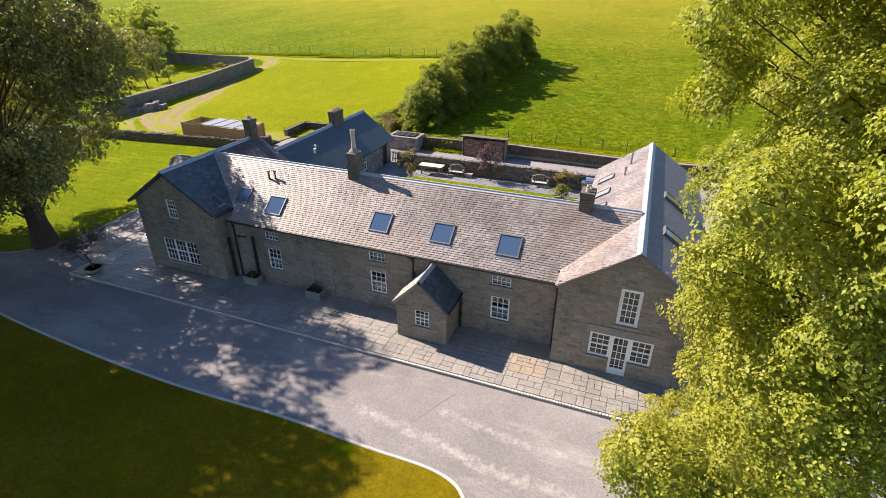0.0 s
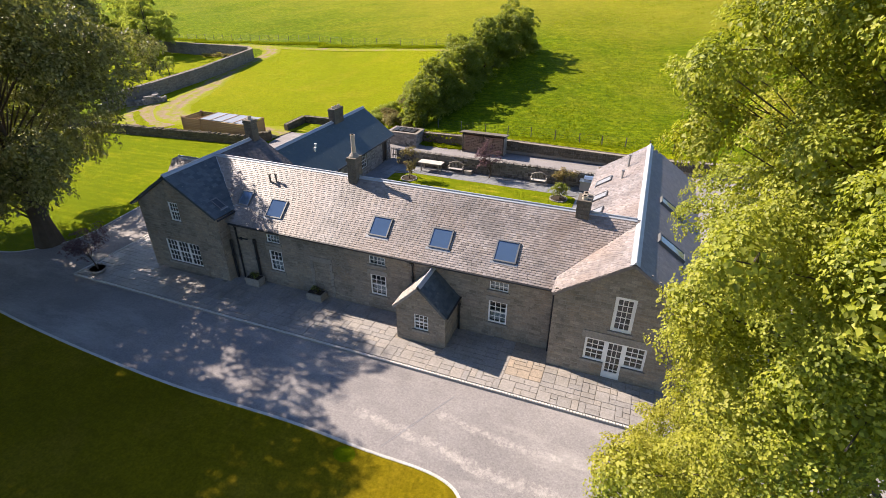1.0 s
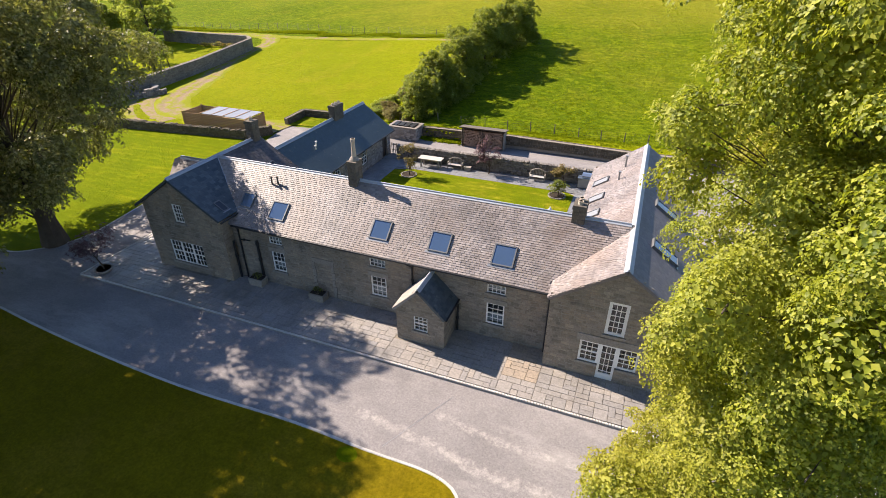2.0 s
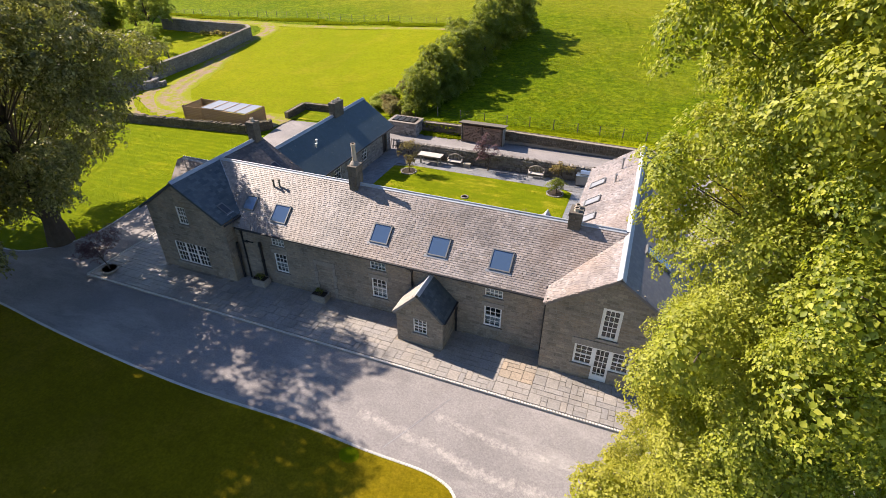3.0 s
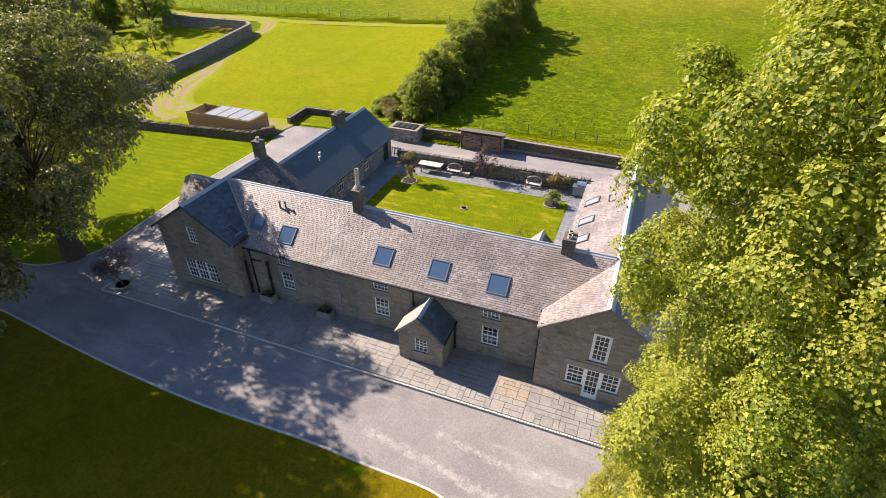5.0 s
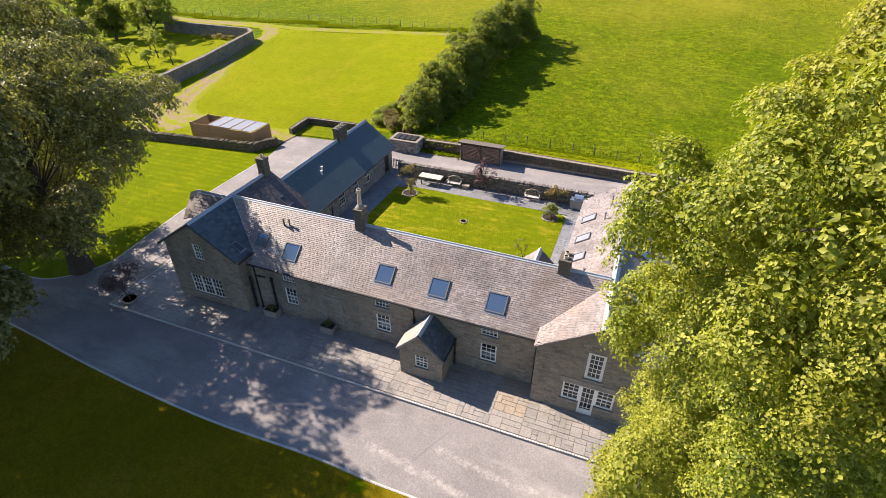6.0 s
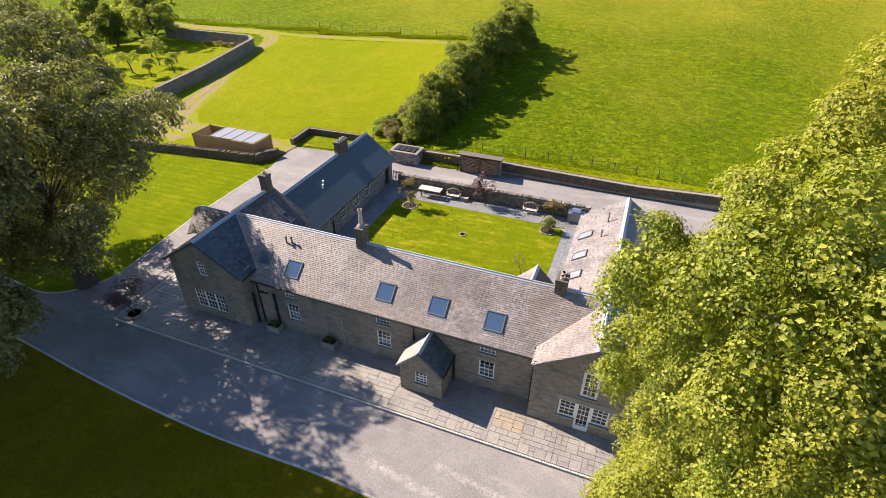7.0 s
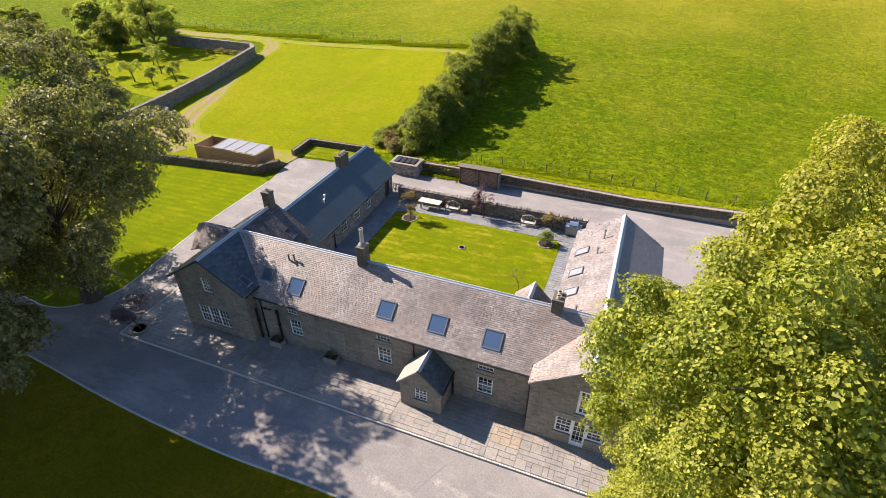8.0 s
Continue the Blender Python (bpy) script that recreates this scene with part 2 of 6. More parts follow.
LAWN = make_grass("mown_lawn", [(0.17, 0.225, 0.005), (0.33, 0.355, 0.008), (0.46, 0.425, 0.014)], (0.52, 0.41, 0.04), 0.5, True, 0.55)
SIDE_LAWN = make_grass("side_lawn_grass", [(0.17, 0.23, 0.002), (0.26, 0.315, 0.003), (0.34, 0.355, 0.004)], (0.34, 0.32, 0.01), 0.7, True)
DRY_LAWN = make_grass("dry_lawn_grass", [(0.19, 0.15, 0.006), (0.31, 0.235, 0.009), (0.4, 0.29, 0.018)], (0.46, 0.29, 0.04), 0.6)
# pale tones carry the sunlight on the porch's west slope
SUNLIT_PORCH_SLATE = make_slate("sunlit_porch_slate", [(0.29, 0.272, 0.25), (0.35, 0.325, 0.3), (0.32, 0.3, 0.278)], 0.4)
STEEL = make_plain("brushed_steel", (0.42, 0.5, 0.58), 0.3, 0.8, 0.1, 3)
NET = make_plain("net_curtain", (0.7, 0.7, 0.68), 0.9, 0, 0.15, 6)
GRAVEL = make_gravel("gravel")
EARTH = make_earth()
SOIL = make_plain("dark_soil", (0.05, 0.04, 0.03), 0.95, 0, 0.4, 8, 0.6, 0.1)
PAVING = make_stone("paving_flags", [(0.31, 0.295, 0.28), (0.36, 0.335, 0.31), (0.33, 0.315, 0.305), (0.38, 0.345, 0.31), (0.29, 0.28, 0.275)], 0.2, 0.4, 0.0, 0.5, 0.5)
COURT_PAVING = make_stone("blue_grey_flags", [(0.23, 0.245, 0.265), (0.29, 0.3, 0.315), (0.26, 0.272, 0.29), (0.33, 0.335, 0.34)], 0.25, 0.4, 0.0, 0.5, 0.4)
WARM_PAVING = make_stone("sandstone_flags", [(0.34, 0.29, 0.235), (0.41, 0.335, 0.26), (0.375, 0.31, 0.245), (0.34, 0.305, 0.27), (0.39, 0.33, 0.265)], 0.1, 0.3, 0.0, 0.6, 0.4)
SETT = make_plain("pale_setts", (0.55, 0.53, 0.49), 0.8, 0, 0.3, 8)
TIMBER = make_wood("larch_boards", (0.56, 0.33, 0.17), (0.6, 9, 9))
POSTWOOD = make_wood("fence_timber", (0.2, 0.175, 0.14))
GREYWOOD = make_wood("weathered_timber", (0.42, 0.38, 0.32))
LOGS = make_wood("split_logs", (0.42, 0.29, 0.21), (4, 4, 4))
PALEWOOD = make_wood("bleached_timber", (0.7, 0.66, 0.6))
CLAY = make_plain("buff_clay", (0.5, 0.42, 0.33), 0.8, 0, 0.25, 6)
BARK = make_plain("bark", (0.1, 0.08, 0.06), 0.95, 0, 0.5, 4, 0.9, 0.1)
SHEET = make_plain("roof_sheet", (0.29, 0.3, 0.32), 0.4, 0.2, 0.15, 2)
LEAF_NEAR = make_leaf("sycamore_leaf", [(0.03, 0.056, 0.005), (0.115, 0.16, 0.012), (0.26, 0.305, 0.024), (0.43, 0.425, 0.066)], 0.42, 0.35, 0.5, (0.42, 0.335, 0.035))
LEAF_DARK = make_leaf("dark_leaf", [(0.032, 0.036, 0.01), (0.085, 0.09, 0.026), (0.36, 0.34, 0.135)], 0.33, 0.35, 0.35)
LEAF_HEDGE = make_leaf("hedge_leaf", [(0.06, 0.09, 0.015), (0.11, 0.15, 0.028), (0.2, 0.235, 0.05)], 0.45)
LEAF_FRUIT = make_leaf("fruit_leaf", [(0.12, 0.17, 0.035), (0.2, 0.26, 0.06), (0.3, 0.35, 0.1)], 0.6)
LEAF_FLOWER = make_leaf("border_flower", [(0.5, 0.2, 0.05), (0.55, 0.4, 0.25), (0.15, 0.18, 0.03), (0.2, 0.22, 0.04)], 0.3)
LEAF_RED = make_leaf("purple_leaf", [(0.08, 0.042, 0.05), (0.14, 0.078, 0.088), (0.21, 0.125, 0.135)], 0.4, 0.25, 0.0)
LEAF_RUST = make_leaf("rusty_leaf", [(0.2, 0.13, 0.055), (0.29, 0.2, 0.08), (0.19, 0.19, 0.05)], 0.35, 0.25, 0.1)


# ---- mesh helpers ----
class MB:
    """Corners and faces that become one mesh."""

    def __init__(self):
        self.v, self.f = [], []

    def add(self, verts, faces):
        n = len(self.v)
        self.v += [tuple(p) for p in verts]
        self.f += [tuple(i + n for i in f) for f in faces]
        return self

    def box(self, x0, x1, y0, y1, z0, z1):
        return self.add([(x, y, z) for z in (z0, z1) for y in (y0, y1) for x in (x0, x1)], BOX)

    def prism(self, low, high):
        """A solid between two rings of corners of equal number."""
        n = len(low)
        faces = [tuple(reversed(range(n))), tuple(range(n, 2 * n))]
        faces += [(i, (i + 1) % n, n + (i + 1) % n, n + i) for i in range(n)]
        return self.add(list(low) + list(high), faces)

    def tube(self, path, radii, sides=8):
        rings = []
        for i, p in enumerate(path):
            p = Vector(p)
            d = (Vector(path[min(i + 1, len(path) - 1)]) - Vector(path[max(i - 1, 0)])).normalized()
            a = d.orthogonal().normalized() if abs(d.z) > 0.99 else d.cross(Vector((0, 0, 1))).normalized()
            b = d.cross(a)
            rings.append([p + radii[i] * (math.cos(k * math.tau / sides) * a + math.sin(k * math.tau / sides) * b) for k in range(sides)])
        n = len(rings)
        faces = [(j * sides + k, j * sides + (k + 1) % sides, (j + 1) * sides + (k + 1) % sides, (j + 1) * sides + k) for j in range(n - 1) for k in range(sides)]
        faces += [tuple(reversed(range(sides))), tuple(range((n - 1) * sides, n * sides))]
        return self.add([p for ring in rings for p in ring], faces)

    def beam(self, a, b, w, h=None):
        """A straight bar of square or oblong section from a to b."""
        a, b = Vector(a), Vector(b)
        d = (b - a).normalized()
        s = d.cross(Vector((0, 0, 1)))
        s = s.normalized() if s.length > 1e-4 else Vector((1, 0, 0))
        t = s.cross(d)
        h = h or w
        ring = [s * i * w / 2 + t * j * h / 2 for i, j in ((-1, -1), (1, -1), (1, 1), (-1, 1))]
        return self.prism([a + r for r in ring], [b + r for r in ring])

    def stone(self, c, ux, uy, uz, rng, rag=0.12):
        """A block with ragged corners: half extents along three ways."""
        c = Vector(c)
        out = []
        for k in (-1, 1):
            for j in (-1, 1):
                for i in (-1, 1):
                    out.append(c + ux * i * (1 - rag * rng.random()) + uy * j * (1 - rag * rng.random()) + uz * k * (1 - rag * rng.random()))
        return self.add(out, BOX)

    def mesh(self, name, mat):
        me = bpy.data.meshes.new(name)
        me.from_pydata(self.v, [], self.f)
        me.materials.append(mat)
        me.update()
        return me


BOX = [(0, 2, 3, 1), (4, 5, 7, 6), (0, 1, 5, 4), (2, 6, 7, 3), (0, 4, 6, 2), (1, 3, 7, 5)]
X, Y, Z = Vector((1, 0, 0)), Vector((0, 1, 0)), Vector((0, 0, 1))


def thing(name, base, label, category, group="", kind=""):
    ob = new(name)
    ob.empty_display_size = 0.3
    ob.location = base
    return tagged(ob, label, category, group, kind)


def part(name, mb, mat, parent, label=""):
    """One mesh in world places under a thing or under a part."""
    ob = new(name, mb.mesh(name, mat) if isinstance(mb, MB) else mb)
    ob.parent = parent
    if parent.type == "EMPTY":
        ob.matrix_parent_inverse = Matrix.Translation(-parent.location)
    return tagged(ob, label)


def solid(name, mb, mat, label, category="", kind="structure", group=""):
    """A thing of one mesh, in world places."""
    return tagged(new(name, mb.mesh(name, mat)), label, category, group, kind)


def unit_block(name, mat, rag=0.1):
    """A worn block, one metre each way about its middle, that alike pieces share."""
    mb, rng = MB(), random.Random(len(name))
    r = 0.5
    k = 0.44
    ring = [(-1, -1), (1, -1), (1, 1), (-1, 1)]
    lows = [(i * r, j * r, -r) for i, j in ring]
    mids = [(i * r, j * r, k) for i, j in ring]
    tops = [(i * k * (1 - rag * rng.random()), j * k * (1 - rag * rng.random()), r) for i, j in ring]
    n = 4
    mb.add(lows + mids + tops, [(3, 2, 1, 0), (8, 9, 10, 11)] + [(i, (i + 1) % n, n + (i + 1) % n, n + i) for i in range(n)] + [(n + i, n + (i + 1) % n, 8 + (i + 1) % n, 8 + i) for i in range(n)])
    return mb.mesh(name, mat)


def pieces(name, mats4, me, mat, parent, limit=300, rest_label=""):
    """Alike pieces from poses with scale: the first of them objects on one mesh, the others joined."""
    for m in mats4[:limit]:
        ob = new(name, me)
        ob.parent = parent
        if parent.type == "EMPTY":
            ob.matrix_parent_inverse = Matrix.Translation(-parent.location)
        ob.matrix_basis = m
    if mats4[limit:]:
        co = np.array([v.co[:] + (1.0,) for v in me.vertices])
        faces = [tuple(p.vertices) for p in me.polygons]
        mb = MB()
        for m in mats4[limit:]:
            mb.add((co @ np.array(m).T)[:, :3].tolist(), faces)
        tagged(part(name + "_facing", mb, mat, parent, rest_label), kind="stuff")


def frame_of(origin, ux, uy, uz, scale):
    """The pose of a piece whose own axes run along ux, uy, uz."""
    m = Matrix((ux, uy, uz)).transposed().to_4x4()
    return Matrix.Translation(origin) @ m @ Matrix.Diagonal((*scale, 1))


def ground_z(x, y):
    """The lie of the land: level round the house, rising to the field beyond."""
    start = 28 + max(0.0, -(x + 25)) * 0.62
    r = y - start
    k = min(1.0, max(0.0, (x + 20) / 2.6)) * min(1.0, max(0.0, (y - 26.85) / 0.15)) * min(1.0, max(0.0, (62 - y) / 35))
    bank = 0.82 * k * k * (3 - 2 * k)
    if r <= 0:
        return bank
    z = bank + 0.088 * (r - 6 * (1 - math.exp(-r / 6)))
    return z + min(1.0, z) * 0.35 * noise.noise((x * 0.05, y * 0.05, 0.0))


# ---- the ground ----
def build_ground():
    def axis(lo, hi, far):
        near = list(np.arange(lo, hi + 0.1, 2.0))
        out, step, p = [], 3.0, hi
        while p < far:
            p += step
            step *= 1.16
            out.append(p)
        down, step, p = [], 3.0, lo
        while p > -far:
            p -= step
            step *= 1.16
            down.append(p)
        return down[::-1] + near + out

    xs, ys = axis(-80, 40, 1500), sorted(axis(-30, 80, 1500) + [26.85, 27.0, 27.4])
    mb = MB()
    for y in ys:
        for x in xs:
            z = ground_z(x, y)
            mb.v.append((x, y, z))
    w = len(xs)
    mb.f = [(j * w + i, j * w + i + 1, (j + 1) * w + i + 1, (j + 1) * w + i) for j in range(len(ys) - 1) for i in range(w - 1)]
    ob = solid("ground", mb, GRASS, "sunlit green grass of lawns and sheep pasture", "ground")
    for p in ob.data.polygons:
        p.use_smooth = True


def flat_area(name, outline, z, depth, mat, label, category, kind="structure"):
    """A level slab with the given outline, cut into triangles."""
    bm = bmesh.new()
    top = [bm.verts.new((x, y, z)) for x, y in outline]
    low = [bm.verts.new((x, y, z - depth)) for x, y in outline]
    face = bm.faces.new(top)
    for i in range(len(top)):
        k = (i + 1) % len(top)
        bm.faces.new((top[k], top[i], low[i], low[k]))
    bmesh.ops.triangulate(bm, faces=[face])
    bmesh.ops.recalc_face_normals(bm, faces=bm.faces)
    me = bpy.data.meshes.new(name)
    bm.to_mesh(me)
    bm.free()
    me.materials.append(mat)
    return tagged(new(name, me), label, category, "", kind)


def bend(points, n=8):
    """A smooth line through points."""
    out = []
    for i in range(len(points) - 1):
        p0, p1, p2, p3 = (Vector(points[max(0, min(len(points) - 1, k))]) for k in (i - 1, i, i + 1, i + 2))
        for s in range(n):
            t = s / n
            out.append(tuple(0.5 * (2 * p1 + (p2 - p0) * t + (2 * p0 - 5 * p1 + 4 * p2 - p3) * t * t + (3 * p1 - p0 - 3 * p2 + p3) * t ** 3)))
    return out + [tuple(points[-1])]


build_ground()
LAWN_EDGE = bend([(-0.4, -40), (-0.6, -20), (-0.7, -9.6), (-1.2, -7.7), (-2.4, -6.95), (-5.3, -6.88), (-8.7, -6.78), (-14.1, -6.93), (-19.3, -6.75), (-24, -6.42), (-28.3, -6.0), (-34, -5.6), (-60, -4.0)], 6)
WEST_EDGE = bend([(-60, -0.5), (-38, -1.9), (-33.2, -2.2), (-31.2, -1.1), (-30.2, 0.6), (-30.1, 2.2), (-30.5, 5.6), (-30.92, 10.8), (-30.85, 19.2)], 6)
NORTH = [(-31.0, 20.4), (-31.4, 22.4), (-31.8, 24.9), (-26.8, 25.4), (-23.4, 25.6), (-20.4, 26.8), (-14, 26.84), (-8, 26.84), (3.5, 26.84), (11.8, 26.84), (12.6, 26.4), (13, 22), (12.5, 14), (13, 6), (14, -2), (12, -14), (9, -40)]
flat_area("driveway", LAWN_EDGE + WEST_EDGE + NORTH, 0.02, 0.1, GRAVEL, "pale grey gravel drive and yard round the house", "driveway")


def setts(name, line, label, width=0.12, height=0.06, pitch=0.115, seed=3, base=0.0):
    """A row of small pale setts along a line."""
    rng, mb = random.Random(seed), MB()
    rest = 0.0
    for a, b in zip(line, line[1:]):
        a, b = Vector((*a[:2], 0)), Vector((*b[:2], 0))
        d = b - a
        if d.length < 1e-5:
            continue
        u = d.normalized()
        v = Vector((-u.y, u.x, 0))
        s = rest
        while s < d.length:
            p = a + u * s
            mb.stone((p.x, p.y, base + height / 2 + 0.008 * rng.random()), u * pitch * 0.43, v * width / 2, Z * height / 2, rng, 0.14)
            s += pitch
        rest = s - d.length
    return tagged(solid(name, mb, SETT, label, "kerb"), kind="stuff")


setts("lawn_edging", [p for p in LAWN_EDGE if p[1] > -14 and p[0] > -46], "row of pale stone setts between drive and lawn")
setts("west_edging", [p for p in WEST_EDGE if p[0] > -46], "low pale stone edging along the side lawn", width=0.1, height=0.04)

# the rutted earth track that runs from the yard round the paddock
def strip(name, line, widths, mat, lift, label, category, strength=1.0, level=None):
    """A band of worn ground along a line, two ruts in it, grassed over at its edges."""
    mb, wear = MB(), []
    pts = [Vector((*p[:2], 0)) for p in line]
    for i, p in enumerate(pts):
        d = (pts[min(i + 1, len(pts) - 1)] - pts[max(i - 1, 0)]).normalized()
        v = Vector((-d.y, d.x, 0))
        w = widths[0] + (widths[1] - widths[0]) * i / (len(pts) - 1)
        for k in range(7):
            wob = 0.35 * noise.noise((p.x * 0.4, p.y * 0.4, k * 3.0)) if k in (0, 6) else 0
            q = p + v * (w * (k / 6 - 0.5) * (1 + wob))
            edge = -0.05 if k in (0, 6) else 0.0
            rut = 0.04 if k in (2, 4) else 0.0
            z = ground_z(q.x, q.y) + lift + edge - rut + 0.03 * noise.noise((q.x, q.y, 5))
            mb.v.append((q.x, q.y, z if level is None else level))
            wear.append(((-0.5, 0.35, 0.85, 0.45, 0.85, 0.35, -0.5) if level is None else (-0.7, 0.0, 0.4, 0.55, 0.4, 0.0, -0.7))[k] * strength)
    mb.f = [(i * 7 + k, i * 7 + k + 1, i * 7 + k + 8, i * 7 + k + 7) for i in range(len(pts) - 1) for k in range(6)]
    ob = solid(name, mb, mat, label, category)
    ob.data.attributes.new("worn", "FLOAT", "POINT").data.foreach_set("value", wear)
    return ob


TRACK = bend([(-31.5, 23.6), (-40, 24.6), (-47.5, 25.2), (-51.6, 30.5), (-54.5, 38), (-58.5, 46), (-61.5, 55), (-62, 61), (-65, 65.5), (-72, 67.5), (-85, 68.5), (-105, 70)], 8)


def turf(name, left, right, label, rows=34, cols=26):
    """A sheet of other grass between two lines, laid on the lie of the land."""
    mb = MB()
    for i in range(rows):
        t = i / (rows - 1)
        a, b = Vector(left[round(t * (len(left) - 1))]), Vector(right[round(t * (len(right) - 1))])
        for k in range(cols):
            p = a.lerp(b, k / (cols - 1))
            mb.v.append((p.x, p.y, ground_z(p.x, p.y) + 0.045))
    mb.f = [(i * cols + k, i * cols + k + 1, (i + 1) * cols + k + 1, (i + 1) * cols + k) for i in range(rows - 1) for k in range(cols - 1)]
    ob = solid(name, mb, PADDOCK, label, "ground")
    for p in ob.data.polygons:
        p.use_smooth = True


turf("paddock", bend([(-47, 18.8), (-53.5, 21.5), (-56.0, 28), (-57.6, 36), (-59.6, 46), (-61.6, 55), (-62.0, 60), (-62.5, 65.2)], 10), bend([(-33.0, 20.4), (-32.0, 25.2), (-31.9, 28.7), (-26, 29.1), (-21.5, 30.5), (-20.6, 38), (-20.6, 50), (-21.0, 63.2)], 10), "mown yellow-green paddock between garden wall and hedge")
turf("garden_lawn", bend([(-92, 38), (-86, 59)], 20), bend([(-58.4, 34), (-63.5, 58.2)], 20), "sunlit grass of the walled garden", 14, 20)
turf("bank_grass", bend([(-16.8, 27.02), (-16.8, 28.5)]), bend([(24, 27.05), (24, 29.0)]), "yellowing grass verge between wall and fence", 4, 40)
strip("earth_track", TRACK, (4.4, 2.6), EARTH, 0.1, "rutted bare earth farm track over grass", "track")
strip("worn_ground", bend([(-44.6, 21.8), (-48, 23.2), (-51.5, 25.6), (-54, 28.5)], 8), (8.5, 6.5), EARTH, 0.07, "trampled bare earth beside the stone wall", "ground", 1.35)
strip("fence_path", bend([(-74, 67.6), (-62, 66.2), (-46.5, 65.6), (-33, 64.4), (-24.5, 63.4)], 8), (2.2, 1.6), EARTH, 0.1, "trodden grassy path below the far fence", "path", 0.6)

strip("wheel_track", bend([(-6.5, -5.3), (-2.98, -5.8), (-1.2, -6.15), (1.7, -6.28), (6.0, -6.6)], 8), (1.1, 1.5), GRAVEL, 0, "pale worn wheel track in the gravel", "track", 0.95, 0.024)
strip("wheel_track", bend([(-3.5, -4.3), (-0.05, -4.72), (2.2, -4.62), (6.0, -4.9)], 8), (0.9, 1.2), GRAVEL, 0, "pale worn wheel track in the gravel", "track", 0.85, 0.024)

# a narrow drain slot across the gravel
chan = MB()
chan.beam((-4.75, -6.5, 0.015), (-3.1, -3.2, 0.015), 0.018, 0.02)
solid("drain_channel", chan, GREYFRAME, "thin dark drain slot across the gravel drive", "drain")

flat_area("front_lawn", LAWN_EDGE + [(-60, -40)], 0.035, 0.08, DRY_LAWN, "front lawn of dry brownish-green grass", "lawn")
flat_area("grass_patch", [(-5.83 + 0.42 * math.cos(math.tau * i / 14), -7.31 + 0.34 * math.sin(math.tau * i / 14)) for i in range(14)], 0.045, 0.03, SIDE_LAWN, "small round patch of fresh green grass", "lawn")
flat_area("side_lawn", WEST_EDGE + [(-33.2, 20.0), (-46.3, 18.3), (-60, 17.0)], 0.03, 0.06, SIDE_LAWN, "bright green side lawn beside the drive", "lawn")


# ---- walls, windows, roofs ----
def wall_mesh(mb, o, u, n, length, top, openings, th):
    """A wall with holes right through it. top: (along, height) corners; openings: (u0, u1, z0, z1)."""
    o, u, n = Vector(o), Vector(u), Vector(n)

    def h(s):
        for (a, za), (b, zb) in zip(top, top[1:]):
            if a - 1e-6 <= s <= b + 1e-6:
                return za + (zb - za) * (s - a) / (b - a)
        return top[-1][1]

    cuts = sorted({0.0, length, *[p[0] for p in top], *[c for q in openings for c in q[:2]]})
    for a, b in zip(cuts, cuts[1:]):
        if b - a < 1e-4:
            continue
        z = 0.0
        spans = sorted((q[2], q[3]) for q in openings if q[0] <= a + 1e-4 and q[1] >= b - 1e-4)
        for z0, z1 in spans + [(None, None)]:
            za, zb = (h(a), h(b)) if z0 is None else (z0, z0)
            if max(za, zb) - z > 1e-4:
                ring = [(a, z), (b, z), (b, zb), (a, za)]
                mb.prism([o + u * s + Z * k for s, k in ring], [o + u * s + Z * k - n * th for s, k in ring])
            z = z1
    return h


def stones_on(o, u, n, length, h, openings, rng, course=(0.07, 0.19), run=(0.1, 0.42), proud=0.009, z0=0.0):
    """Poses of the rubble that faces a wall: coursed, uneven, and kept off the openings."""
    o, u, n = Vector(o), Vector(u), Vector(n)
    out, z = [], z0
    top = max(h(length * i / 20) for i in range(21))
    while z < top:
        ch = rng.uniform(*course)
        s = 0.0
        while s < length:
            w = rng.uniform(*run)
            e = min(s + w, length)
            if length - e < 0.12:
                e = length
            spans = [(s, e)]
            for a, b, lo, hi in openings:
                if lo < z + ch * 0.75 and hi > z + ch * 0.25:
                    spans = [q for p, r in spans for q in ((p, min(r, a)), (max(p, b), r)) if q[1] - q[0] > 0.05]
            for a, b in spans:
                a, b = a - 0.014 * (a < 0.02), b + 0.014 * (b > length - 0.02)
                m = (a + b) / 2
                t = min(z + ch, h(m) - 0.01)
                if t - z < 0.05:
                    continue
                d = proud * rng.uniform(0.35, 1.0)
                cut = rng.uniform(0.0, 0.3 if 0.02 < a and b < length - 0.02 else 0.02) * (t - z)
                sag = rng.uniform(-0.07, 0.07) if 0.02 < a and b < length - 0.02 else 0.0
                across, up = (u + Z * sag).normalized(), (Z - u * sag).normalized()
                out.append(frame_of(o + u * m + Z * ((z + t) / 2 + cut * rng.uniform(-0.5, 0.5)) + n * (d / 2 - 0.02), -across, up, n, (b - a - (rng.uniform(0.006, 0.03) if 0.02 < a and b < length - 0.02 else 0.004), t - z - 0.006 - cut, d + 0.04)))
            s = e
        z += ch
    return out


